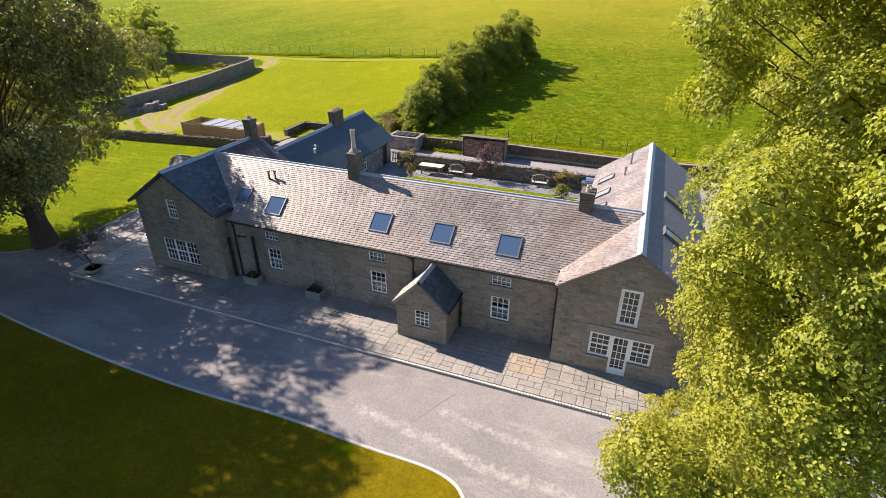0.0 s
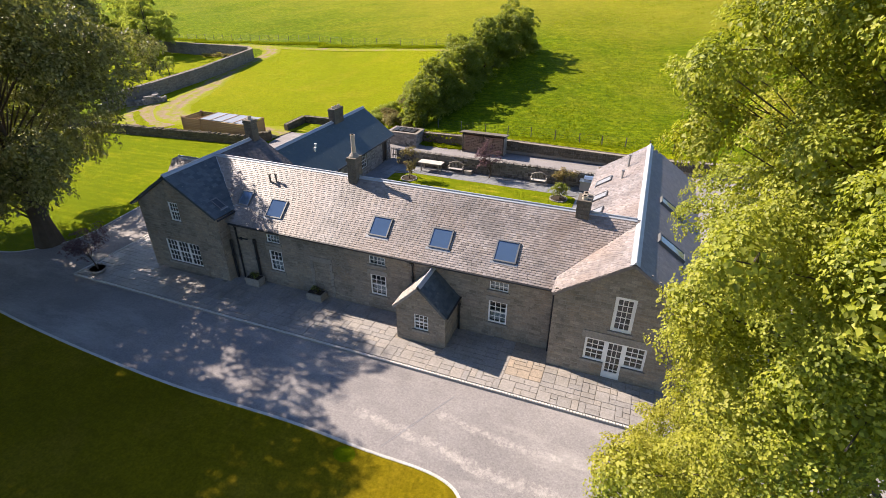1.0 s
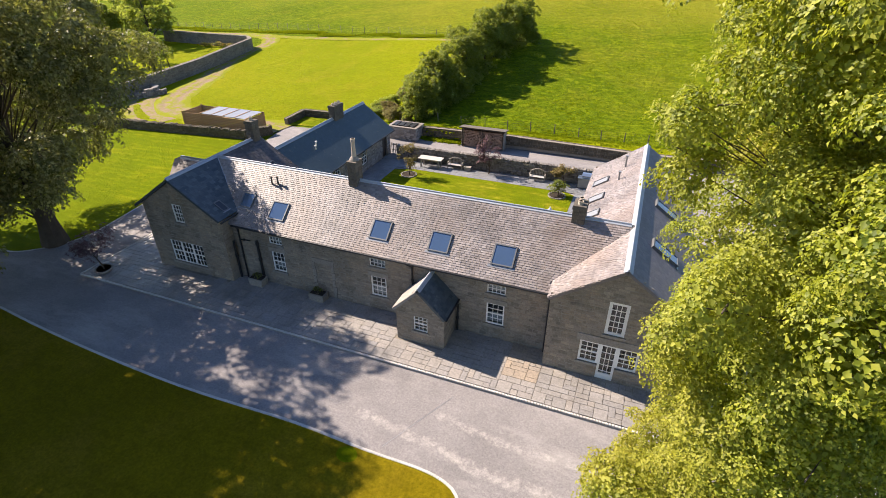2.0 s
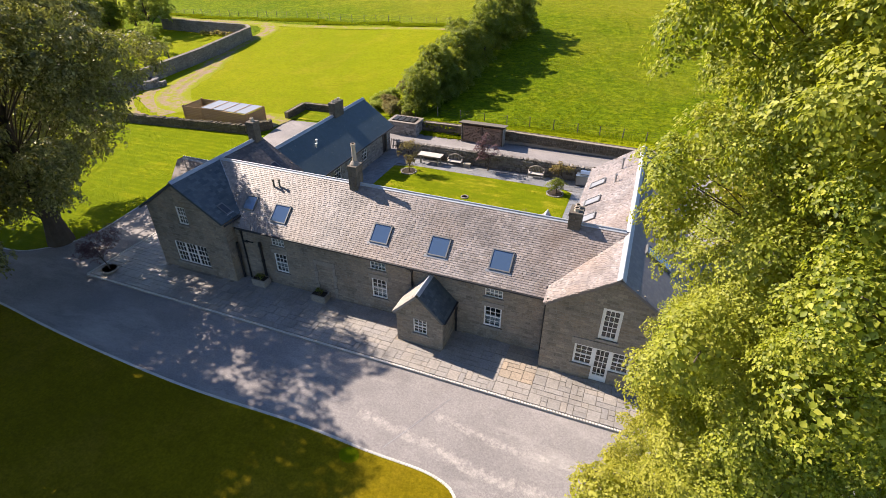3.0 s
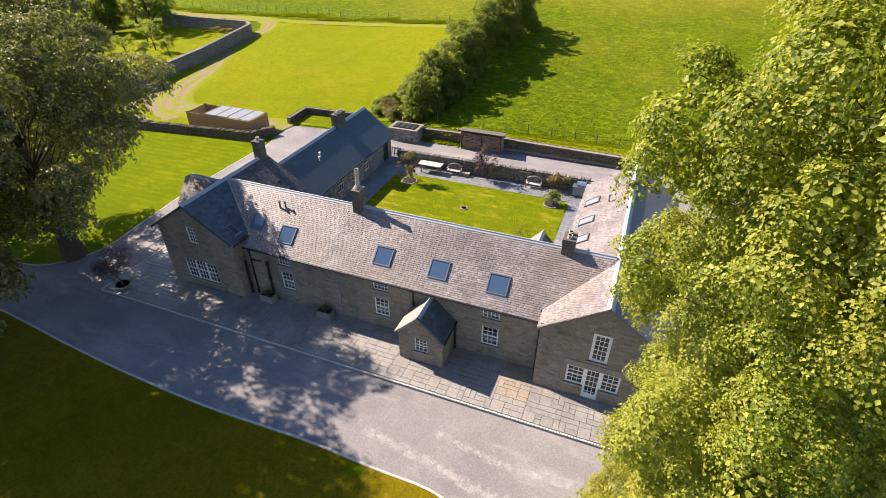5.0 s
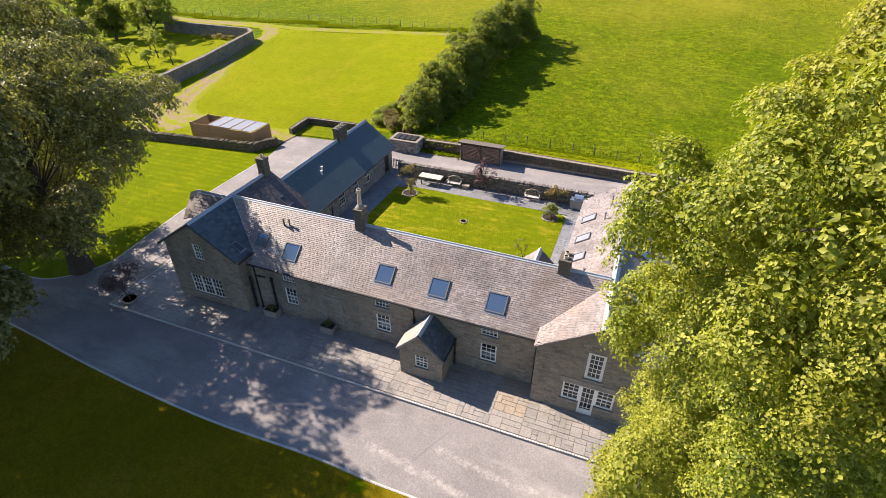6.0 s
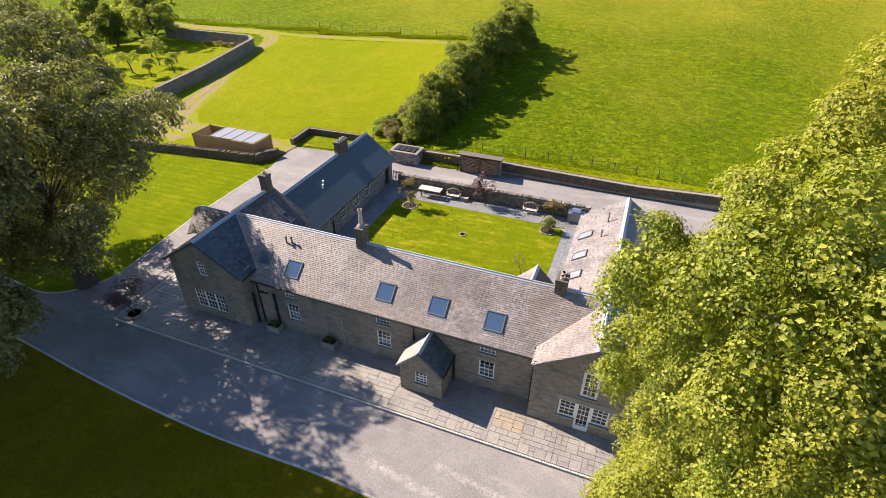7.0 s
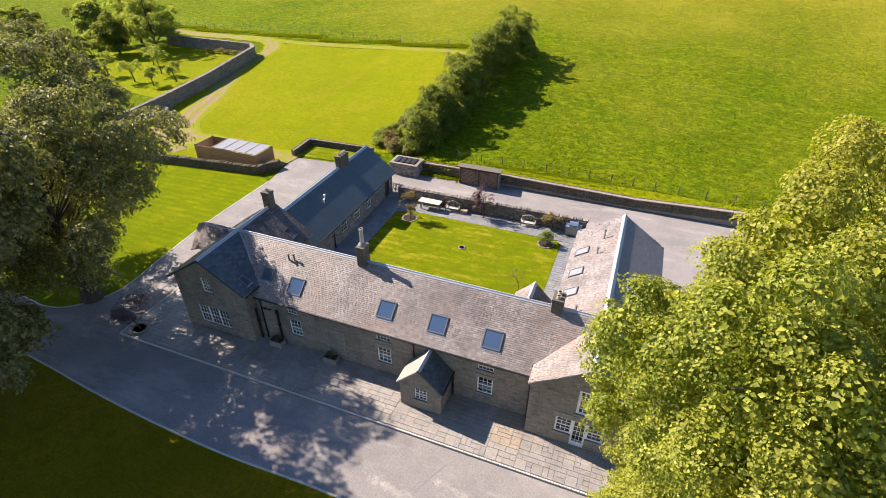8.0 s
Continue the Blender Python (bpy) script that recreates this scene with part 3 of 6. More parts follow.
def sash_window(parent, o, u, n, width, height, cols, rows, label, rail=0.5, bars=0.027, sill=True, deep=0.1, border=0.072, net=0.0, reach=(0.09, 0.09)):
    """A white glazed window set back in its opening; o: outer face, bottom left corner."""
    o, u, n = Vector(o), Vector(u), Vector(n)
    win = MB()
    back = -n * deep

    def bar(mb, s0, s1, z0, z1, d0=0.0, d1=0.06):
        ring = [(s0, z0), (s1, z0), (s1, z1), (s0, z1)]
        mb.prism([o + back + u * s + Z * z + n * d1 for s, z in ring], [o + back + u * s + Z * z + n * d0 for s, z in ring])

    b = border
    bar(win, 0, b, 0, height), bar(win, width - b, width, 0, height)
    bar(win, b, width - b, 0, b), bar(win, b, width - b, height - b, height)
    ob = part("window", win, WHITE, parent, label)
    if rail:
        mid = MB()
        z = height * rail
        bar(mid, b, width - b, z - 0.03, z + 0.03, 0.0, 0.055)
        part("meeting_rail", mid, WHITE, ob)
    iw, ih = width - 2 * b, height - 2 * b
    for i in range(1, cols):
        mb = MB()
        s = b + iw * i / cols
        bar(mb, s - bars / 2, s + bars / 2, b, height - b, 0.012, 0.045)
        part("glazing_bar", mb, WHITE, ob)
    for j in range(1, rows):
        if rail and abs(j / rows - rail) < 0.02:
            continue
        mb = MB()
        z = b + ih * j / rows
        bar(mb, b, width - b, z - bars / 2, z + bars / 2, 0.012, 0.043)
        part("glazing_bar", mb, WHITE, ob)
    for i in range(cols):
        for j in range(rows):
            mb = MB()
            bar(mb, b + iw * i / cols, b + iw * (i + 1) / cols, b + ih * j / rows, b + ih * (j + 1) / rows, 0.018, 0.024)
            pane = part("pane", mb, GLASS, ob)
            pane.visible_shadow = False
    if net:
        mb = MB()
        bar(mb, b, width - b, b, height * net, -0.09, -0.08)
        part("net_curtain", mb, NET, ob, "white net curtain behind the glass")
    if sill:
        mb = MB()
        ring = [(-reach[0], -0.12), (width + reach[1], -0.12), (width + reach[1], 0.0), (-reach[0], 0.0)]
        mb.prism([o + u * s + Z * z + n * 0.06 for s, z in ring], [o + u * s + Z * z - n * 0.14 for s, z in ring])
        part("sill", mb, DRESSED, ob, "dressed sandstone sill")
    return ob


def lintel(parent, o, u, n, s0, s1, z0, z1, proud=0.035):
    o, u, n = Vector(o), Vector(u), Vector(n)
    mb = MB()
    ring = [(s0, z0), (s1, z0), (s1, z1), (s0, z1)]
    mb.prism([o + u * s + Z * z + n * proud for s, z in ring], [o + u * s + Z * z - n * 0.2 for s, z in ring])
    return part("lintel", mb, DRESSED, parent, "dressed sandstone lintel")


def stone_wall(house, name, o, u, n, length, top, openings, seed, th=0.5, limit=300, detail=True, label="", block=None):
    mb = MB()
    h = wall_mesh(mb, o, u, n, length, top, openings, th)
    w = part(name, mb, MORTAR, house, label)
    if detail:
        rng = random.Random(seed)
        st = stones_on(o, u, n, length, h, openings, rng) if limit else stones_on(o, u, n, length, h, openings, rng, (0.14, 0.26), (0.2, 0.5))
        rng.shuffle(st)
        pieces("stone", st, block or STONE_BLOCK, (block or STONE_BLOCK).materials[0], w, limit)
    return w


class Slope:
    """One roof plane: from its eave line (a to b) up to the ridge, with a rise over a run."""

    def __init__(self, a, b, up, run, rise):
        self.a, self.b, self.up = Vector(a), Vector(b), Vector(up)
        self.run, self.rise = run, rise
        self.u = (self.b - self.a).normalized()
        self.s = (self.up * run + Z * rise).normalized()
        self.n = self.u.cross(self.s)
        if self.n.z < 0:
            self.n = -self.n
        self.len, self.w = math.hypot(run, rise), (self.b - self.a).length

    def at(self, s, t, lift=0.0):
        return self.a + self.u * s + self.s * t + self.n * lift

    def height(self, x, y):
        d = (Vector((x, y, 0)) - Vector((self.a.x, self.a.y, 0))).dot(self.up)
        q = (Vector((x, y, 0)) - Vector((self.a.x, self.a.y, 0))).dot(self.u)
        if d < -0.01 or d > self.run + 0.01 or q < -0.01 or q > self.w + 0.01:
            return -1e9
        return self.a.z + d * self.rise / self.run


def slated(roof_parent, slope, others, me, mat, seed, limit, size=(0.19, 0.11), name="slate", keep_off=(), label="", on=None):
    """The deck of a roof plane and its slates, laid in lapped courses and cut at the valleys."""
    deck = MB()
    ring = [slope.at(0, 0), slope.at(slope.w, 0), slope.at(slope.w, slope.len), slope.at(0, slope.len)]
    deck.prism([p - slope.n * 0.12 for p in ring], [p - slope.n * 0.012 for p in ring])
    roof = on or part("roof", deck, mat, roof_parent, label)
    rng, out = random.Random(seed), []
    rows = int(slope.len / size[1])
    step = slope.len / rows
    thick = 0.018 if mat is SLATE else 0.007 if mat is BLUE_SLATE else 0.002
    tilt = thick * 1.05 / step
    for r in range(rows):
        t = (r + 0.5) * step
        k = 1.15 - 0.3 * r / rows
        s = -rng.random() * size[0]
        while s < slope.w:
            w = size[0] * k * rng.uniform(0.75, 1.25)
            a, b = max(0.0, s), min(slope.w, s + w)
            s += w
            if b - a < 0.06:
                continue
            m = (a + b) / 2
            p = slope.at(m, t)
            if any(o.height(p.x, p.y) > p.z + 0.03 for o in others):
                continue
            if any(x0 < p.x < x1 and y0 < p.y < y1 for x0, x1, y0, y1 in keep_off):
                continue
            sv = (slope.s - slope.n * tilt * rng.uniform(0.7, 1.3) + slope.u * rng.uniform(-0.012, 0.012)).normalized()
            nv = slope.u.cross(sv)
            if nv.z < 0:
                nv = -nv
            uv = sv.cross(nv)
            out.append(frame_of(p + nv * thick * 0.6 + slope.n * rng.uniform(0, 0.3) * thick, uv, sv, nv, (b - a - 0.012, step * 1.22, thick)))
    rng.shuffle(out)
    pieces(name, out, me, mat, roof, limit)
    return roof


def ridge_line(parent, a, b, w, drop, mat=None, label="grey lead ridge capping"):
    """A capping folded over a ridge, with a roll on top."""
    a, b = Vector(a), Vector(b)
    d = (b - a).normalized()
    v = d.cross(Z).normalized()
    mb = MB()
    for s in (-1, 1):
        p = [Z * 0.035, v * s * w - Z * (drop * w - 0.035), v * s * w - Z * (drop * w - 0.012), Z * 0.0]
        mb.prism([a + q for q in p], [b + q for q in p])
    mb.tube([a + Z * 0.045, b + Z * 0.045], [0.035, 0.035], 8)
    return part("ridge_cap", mb, mat or LEAD, parent, label)


def gutter(parent, a, b):
    mb = MB()
    mb.tube([Vector(a), Vector(b)], [0.055, 0.055], 8)
    return part("gutter", mb, BLACK, parent, "black cast iron gutter")


def downpipe(parent, points, r=0.05):
    mb = MB()
    mb.tube(points, [r] * len(points), 8)
    for p in points[1:-1]:
        mb.tube([Vector(p) - Z * 0.06, Vector(p) + Z * 0.06], [r * 1.4, r * 1.4], 8)
    return part("downpipe", mb, BLACK, parent, "black cast iron rainwater pipe")


def chimney(parent, x0, x1, y0, y1, z0, z1, pots, seed, label):
    """A stone stack with a cope and its pots."""
    core = MB()
    core.box(x0 + 0.03, x1 - 0.03, y0 + 0.03, y1 - 0.03, z0, z1)
    ob = part("chimney", core, MORTAR, parent, label)
    rng, st = random.Random(seed), []
    for o, u, n, w in (((x0, y0, 0), X, -Y, x1 - x0), ((x1, y0, 0), Y, X, y1 - y0), ((x1, y1, 0), -X, Y, x1 - x0), ((x0, y1, 0), -Y, -X, y1 - y0)):
        z = z0
        while z < z1 - 0.2:
            ch = rng.uniform(0.14, 0.22)
            s = 0.0
            while s < w - 0.01:
                e = min(w, s + rng.uniform(0.18, 0.4))
                if w - e < 0.1:
                    e = w
                st.append(frame_of(Vector(o) + u * ((s + e) / 2) + Z * (z + ch / 2) - n * 0.025, -u, Z, n, (e - s - 0.012, ch - 0.012, 0.06 + 0.02 * rng.random())))
                s = e
            z += ch
    pieces("stone", st, SOOT_BLOCK, SOOT_STONE, ob, 300)
    cope = MB()
    cope.box(x0 - 0.035, x1 + 0.035, y0 - 0.035, y1 + 0.035, z1 - 0.14, z1 - 0.04)
    cope.box(x0 - 0.02, x1 + 0.02, y0 - 0.02, y1 + 0.02, z1 - 0.04, z1 + 0.04)
    part("cope", cope, SOOT_STONE, ob)
    for px, py, ph in pots:
        if ph > 1:
            part("flaunching", MB().tube([(px, py, z1 + 0.03), (px, py, z1 + 0.1), (px, py, z1 + 0.24)], [0.27, 0.24, 0.13], 12), DRESSED, ob, "pale mortar haunching round the pot")
        pot = MB()
        pot.tube([(px, py, z1), (px, py, z1 + ph * 0.85), (px, py, z1 + ph * 0.87), (px, py, z1 + ph), (px, py, z1 + ph), (px, py, z1 + ph * 0.6)], [0.13, 0.1, 0.12, 0.12, 0.09, 0.08], 12)
        part("chimney_pot", pot, CLAY, ob, "buff clay chimney pot")
    return ob


def skylight(parent, slope, x, y, w, h, lift=0.09, glass=None, label="closed roof window in a grey frame"):
    """A roof window; x, y: its middle in plan; w across, h up the slope."""
    base = slope.a + slope.u * (Vector((x, y, 0)) - Vector((slope.a.x, slope.a.y, 0))).dot(slope.u)
    run = (Vector((x, y, 0)) - Vector((slope.a.x, slope.a.y, 0))).dot(slope.up)
    c = base + slope.s * (run * slope.len / slope.run)
    u, s, n = slope.u, slope.s, slope.n

    def slab(mb, a0, a1, b0, b1, d0, d1):
        ring = [(a0, b0), (a1, b0), (a1, b1), (a0, b1)]
        mb.prism([c + u * i + s * j + n * d0 for i, j in ring], [c + u * i + s * j + n * d1 for i, j in ring])

    f, b = MB(), 0.06
    slab(f, -w / 2, -w / 2 + b, -h / 2, h / 2, 0.0, lift), slab(f, w / 2 - b, w / 2, -h / 2, h / 2, 0.0, lift)
    slab(f, -w / 2 + b, w / 2 - b, -h / 2, -h / 2 + b, 0.0, lift - 0.003), slab(f, -w / 2 + b, w / 2 - b, h / 2 - b, h / 2, 0.0, lift + 0.015)
    ob = part("skylight", f, FRAME_GREY, parent, label)
    g = MB()
    slab(g, -w / 2 + b, w / 2 - b, -h / 2 + b, h / 2 - b, lift - 0.035, lift - 0.025)
    part("pane", g, glass or GLASS_ROOF, ob)
    fl, e = MB(), 0.1 * w
    slab(fl, -w / 2 - e, w / 2 + e, -h / 2 - 1.2 * e, -h / 2, 0.012, 0.035)
    part("flashing", fl, GREYFRAME, ob)
    blind = MB()
    slab(blind, -w / 2 + b, w / 2 - b, -h / 2 + b, h / 2 - b, 0.012, 0.03)
    part("blind", blind, BLIND, ob)
    return ob


STONE_BLOCK = unit_block("stone", STONE)
GREY_BLOCK = unit_block("slate", SHADED_GREY_SLATE, 0.03)
DARK_BLOCK = unit_block("slate", DARK_SLATE, 0.03)
SOOT_BLOCK = unit_block("stone", SOOT_STONE)
PALE_BLOCK = unit_block("stone", FIELD_STONE)
SLATE_BLOCK = unit_block("slate", SLATE, 0.04)
SMOOTH_BLOCK = unit_block("slate", SMOOTH_SLATE, 0.03)
BLUE_BLOCK = unit_block("slate", BLUE_SLATE, 0.03)
PORCH_BLOCK = unit_block("slate", SUNLIT_PORCH_SLATE, 0.04)
# opaque pane whose blue stands for the sky reflected in it
GLASS_ROOF = make_plain("sky_blue_roof_glass", (0.1, 0.165, 0.265), 0.05, 0.47, 0.1, 2, 0.0, 1.0)
FRAME_GREY = make_plain("window_aluminium", (0.16, 0.165, 0.17), 0.45, 0.3, 0.2, 4)
BLIND = make_plain("dark_blind", (0.05, 0.06, 0.08), 0.8)

house = thing("farmhouse", (-9.0, 3.5, 0.0), "long grey rubble-stone farmhouse with slated roofs and white sash windows", "house")

# the planes of the roofs, each from its eave to its ridge
MAIN_F = Slope((-20.1, 0.7, 3.55), (2.75, 0.7, 3.55), Y, 2.9, 2.4)
MAIN_B = Slope((2.75, 6.5, 3.55), (-20.1, 6.5, 3.55), -Y, 2.9, 2.4)
WEST_E = Slope((-17.2, -0.1, 4.1), (-17.2, 7.35, 4.1), -X, 2.9, 1.9)
WEST_W = Slope((-23.05, 7.35, 4.06), (-23.05, -0.1, 4.06), X, 2.95, 1.94)
EAST_W = Slope((-0.12, 14.75, 3.93), (-0.12, -0.15, 3.93), X, 2.87, 1.95)
EAST_E = Slope((5.62, -0.15, 3.93), (5.62, 14.75, 3.93), -X, 2.87, 1.95)
PORCH_W = Slope((-7.0, 1.6, 1.98), (-7.0, -0.9, 1.98), X, 1.32, 1.32)
PORCH_E = Slope((-4.36, -0.9, 1.98), (-4.36, 1.6, 1.98), -X, 1.32, 1.32)
BAY_S = Slope((-24.1, 3.45, 3.6), (-20.6, 3.45, 3.6), Y, 1.2, 1.4)
BAY_N = Slope((-20.6, 5.85, 3.6), (-24.1, 5.85, 3.6), -Y, 1.2, 1.4)
BACK_W = Slope((-2.65, 7.5, 3.1), (-2.65, 4.5, 3.1), X, 1.1, 1.1)
BACK_E = Slope((-0.45, 4.5, 3.1), (-0.45, 7.5, 3.1), -X, 1.1, 1.1)

WEST = [WEST_E, WEST_W]
EAST = [EAST_W, EAST_E]
MAIN = [MAIN_F, MAIN_B]
slated(house, MAIN_F, WEST + EAST, SLATE_BLOCK, SLATE, 11, 300, label="weathered pinkish-brown stone slates on a roof slope")
slated(house, MAIN_B, WEST + EAST + [BACK_W, BACK_E], SLATE_BLOCK, SLATE, 12, 0, (0.34, 0.24))
west_roof = slated(house, WEST_E, MAIN, BLUE_BLOCK, BLUE_SLATE, 13, 200, (0.3, 0.2), label="dark blue-grey slated roof slope", keep_off=[(-21, -17, 3.7, 8)])
# rear stretch: shade painted in with the darker slate
slated(house, WEST_E, MAIN, DARK_BLOCK, DARK_SLATE, 24, 0, (0.21, 0.13), on=west_roof, keep_off=[(-21, -17, -1, 3.7)])
slated(house, WEST_W, MAIN + [BAY_S, BAY_N], BLUE_BLOCK, BLUE_SLATE, 14, 0, (0.3, 0.2))
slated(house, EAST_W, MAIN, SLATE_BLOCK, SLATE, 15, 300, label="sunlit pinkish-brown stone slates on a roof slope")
# same roof as the sunny slope; the duller grey paints in its shade
slated(house, EAST_E, MAIN, GREY_BLOCK, SHADED_GREY_SLATE, 16, 100, (0.24, 0.17), label="roof slope away from the sun, its shade put into greyer slates")
# small gables: light and shade painted by pale slates sunward, dark blue ones opposite
slated(house, PORCH_W, MAIN, PORCH_BLOCK, SUNLIT_PORCH_SLATE, 17, 300, (0.22, 0.14), label="porch slates with the sunlight put into their pale colour")
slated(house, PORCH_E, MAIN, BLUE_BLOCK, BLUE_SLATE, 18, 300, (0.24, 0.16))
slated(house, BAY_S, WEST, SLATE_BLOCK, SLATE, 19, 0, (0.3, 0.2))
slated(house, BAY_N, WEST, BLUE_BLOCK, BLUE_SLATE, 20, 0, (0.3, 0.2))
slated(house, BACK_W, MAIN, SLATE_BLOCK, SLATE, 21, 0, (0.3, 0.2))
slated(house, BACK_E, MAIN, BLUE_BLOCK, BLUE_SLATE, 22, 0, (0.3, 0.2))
ridge_line(house, (-20.1, 3.6, 5.97), (2.6, 3.6, 5.97), 0.1, 0.82)
part("valley_lead", MB().beam((-17.25, 1.4, 4.12), (-20.0, 3.58, 5.95), 0.07, 0.03), LEAD, house, "grey lead valley strip")
# added flap tilted west to catch sun, in place of a sunlit strip of slope
verge = [Vector(p) for p in ((-24.1, 3.45, 3.6), (-24.1, 4.65, 5.0), (-24.7, 4.65, 4.75), (-24.7, 3.45, 3.35))]
part("verge", MB().prism([p - Z * 0.05 for p in verge], [p + Z * 0.02 for p in verge]), SLATE, house, "added slate flap, tilted to stand for a sunlit strip of the bay")
ridge_line(house, (-20.1, -0.1, 6.02), (-20.1, 7.3, 6.02), 0.14, 0.66)
ridge_line(house, (2.75, -0.15, 5.9), (2.75, 14.75, 5.9), 0.17, 0.68)
ridge_line(house, (-5.68, -0.9, 3.32), (-5.68, 1.15, 3.32), 0.12, 1.0)
ridge_line(house, (-24.1, 4.65, 5.02), (-21.4, 4.65, 5.02), 0.12, 1.16)
ridge_line(house, (-1.55, 7.5, 4.22), (-1.55, 6.0, 4.22), 0.14, 1.0)

# walls; along a wall the distance runs from its left end as seen from outside
FRONT = (-17.45, 0.92, 0)
FRONT_WINDOWS = ((-15.08, 0.82, 1.03, 2.26), (-9.07, 0.87, 0.97, 2.17), (-3.0, 0.87, 0.94, 2.15))
main_open = []
for x, w, z0, z1 in FRONT_WINDOWS:
    s = x + 17.45
    main_open += [(s, s + w, z0, z1), (s, s + w, 2.72, 3.2)]
front = stone_wall(house, "wall", FRONT, X, -Y, 17.45, [(0, 3.62), (17.45, 3.62)], main_open, 31, label="long front wall of coursed grey-brown rubble")
for x, w, z0, z1 in FRONT_WINDOWS:
    sash_window(house, (x, 0.92, z0), X, -Y, w, z1 - z0, 3, 4, "white twelve-pane sash window", net=0.5)
    sash_window(house, (x, 0.92, 2.72), X, -Y, w, 0.48, 4, 2, "small white eight-pane window under the eaves", rail=0, border=0.045, net=1.0)
    lintel(house, FRONT, X, -Y, x + 17.45 - 0.12, x + 17.45 + w + 0.12, z1 + 0.01, z1 + 0.26)
# a doorway long since built up with stone
lintel(house, FRONT, X, -Y, 4.95, 6.25, 2.2, 2.46)
for x in (-12.5, -11.36):
    mb = MB()
    for k in range(5):
        mb.box(x, x + 0.16 + 0.05 * (k % 2), 0.87, 1.0, 0.02 + k * 0.44, 0.43 + k * 0.44)
    part("door_jamb", mb, DRESSED, house, "dressed stone jamb of a built-up doorway")
stone_wall(house, "wall", (0, 6.3, 0), -X, Y, 17.45, [(0, 3.6), (17.45, 3.6)], [], 32, limit=0)

west_open = [(1.22, 3.57, 0.65, 2.03), (2.13, 2.8, 3.3, 4.4)]
GABLE_W = [(0, 4.2), (2.65, 5.93), (5.3, 4.2)]
stone_wall(house, "wall", (-22.75, 0.2, 0), X, -Y, 5.3, GABLE_W, west_open, 33, label="gable wall of dark weathered rubble")
for k in range(3):
    sash_window(house, (-21.53 + 0.7833 * k, 0.2, 0.65), X, -Y, 0.7833, 1.38, 3, 4, "light of a wide white three-part sash window", border=0.055, reach=((0.09, 0), (0, 0), (0, 0.09))[k])
sash_window(house, (-20.62, 0.2, 3.3), X, -Y, 0.67, 1.1, 3, 4, "white sash window high in the gable")
stone_wall(house, "wall", (-17.452, 0.206, 0), Y, X, 0.694, [(0, 4.15), (0.694, 4.15)], [], 34, th=0.45)
stone_wall(house, "wall", (-22.75, 7.2, 0), -Y, -X, 7.0, [(0, 4.2), (7.0, 4.2)], [], 35, limit=0)
stone_wall(house, "wall", (-17.45, 7.2, 0), -X, Y, 5.3, [(0, 4.2), (2.65, 5.93), (5.3, 4.2)], [], 36, limit=0)
stone_wall(house, "wall", (-17.45, 6.3, 0), Y, X, 0.9, [(0, 4.15), (0.9, 4.15)], [], 37, limit=0)
stone_wall(house, "wall", (-23.9, 5.65, 0), -Y, -X, 2.0, [(0, 3.65), (1.0, 4.85), (2.0, 3.65)], [(0.6, 1.4, 0.9, 2.2)], 38, limit=0)
stone_wall(house, "wall", (-23.9, 3.65, 0), X, -Y, 1.15, [(0, 3.65), (1.15, 3.65)], [], 39, limit=0)
stone_wall(house, "wall", (-22.75, 5.65, 0), -X, Y, 1.15, [(0, 3.65), (1.15, 3.65)], [], 40, limit=0)
sash_window(house, (-23.9, 5.05, 0.9), -Y, -X, 0.8, 1.3, 3, 4, "white sash window in the side bay")

east_open = [(1.45, 2.3, 0.92, 2.06), (2.3, 3.02, 0.14, 2.06), (3.02, 3.87, 0.92, 2.06), (2.32, 3.12, 2.62, 4.28)]
GABLE_E = [(0, 4.02), (2.75, 5.82), (5.5, 4.02)]
stone_wall(house, "wall", (0, 0, 0), X, -Y, 5.5, GABLE_E, east_open, 41, label="gable wall of grey-brown rubble with French window")
sash_window(house, (1.45, 0, 0.92), X, -Y, 0.85, 1.14, 3, 4, "white side light of the French window", reach=(0.09, 0), border=0.09)
sash_window(house, (2.3, 0, 0.14), X, -Y, 0.72, 1.92, 3, 5, "white glazed French door, closed", rail=0, border=0.1, sill=False)
part("door_panel", MB().box(2.4, 2.92, 0.04, 0.1, 0.24, 0.46), WHITE, house, "white bottom panel of the French door")
part("door_step", MB().box(2.25, 3.07, -0.16, 0.02, 0.1, 0.16), DRESSED, house, "worn stone step of the French door")
sash_window(house, (3.02, 0, 0.92), X, -Y, 0.85, 1.14, 3, 4, "white side light of the French window", reach=(0, 0.09), border=0.09)
sash_window(house, (2.32, 0, 2.62), X, -Y, 0.8, 1.66, 3, 5, "tall white fixed window in the gable", rail=0, border=0.13)
lintel(house, (0, 0, 0), X, -Y, 1.3, 4.02, 2.08, 2.42)
stone_wall(house, "wall", (0.002, 0.92, 0), -Y, -X, 0.914, [(0, 3.95), (0.914, 3.95)], [], 42, th=0.45)
stone_wall(house, "wall", (0, 14.6, 0), -Y, -X, 8.3, [(0, 3.95), (8.3, 3.95)], [(1.2, 2.1, 0.9, 2.1), (4.2, 5.1, 0.9, 2.1)], 43, limit=0)
sash_window(house, (0, 13.4, 0.9), -Y, -X, 0.9, 1.2, 3, 4, "white sash window to the courtyard")
sash_window(house, (0, 10.4, 0.9), -Y, -X, 0.9, 1.2, 3, 4, "white sash window to the courtyard")
stone_wall(house, "wall", (5.5, 0, 0), Y, X, 14.6, [(0, 3.95), (14.6, 3.95)], [], 44, limit=0)
stone_wall(house, "wall", (5.5, 14.6, 0), -X, Y, 5.5, [(0, 4.02), (2.75, 5.82), (5.5, 4.02)], [], 45, limit=0)

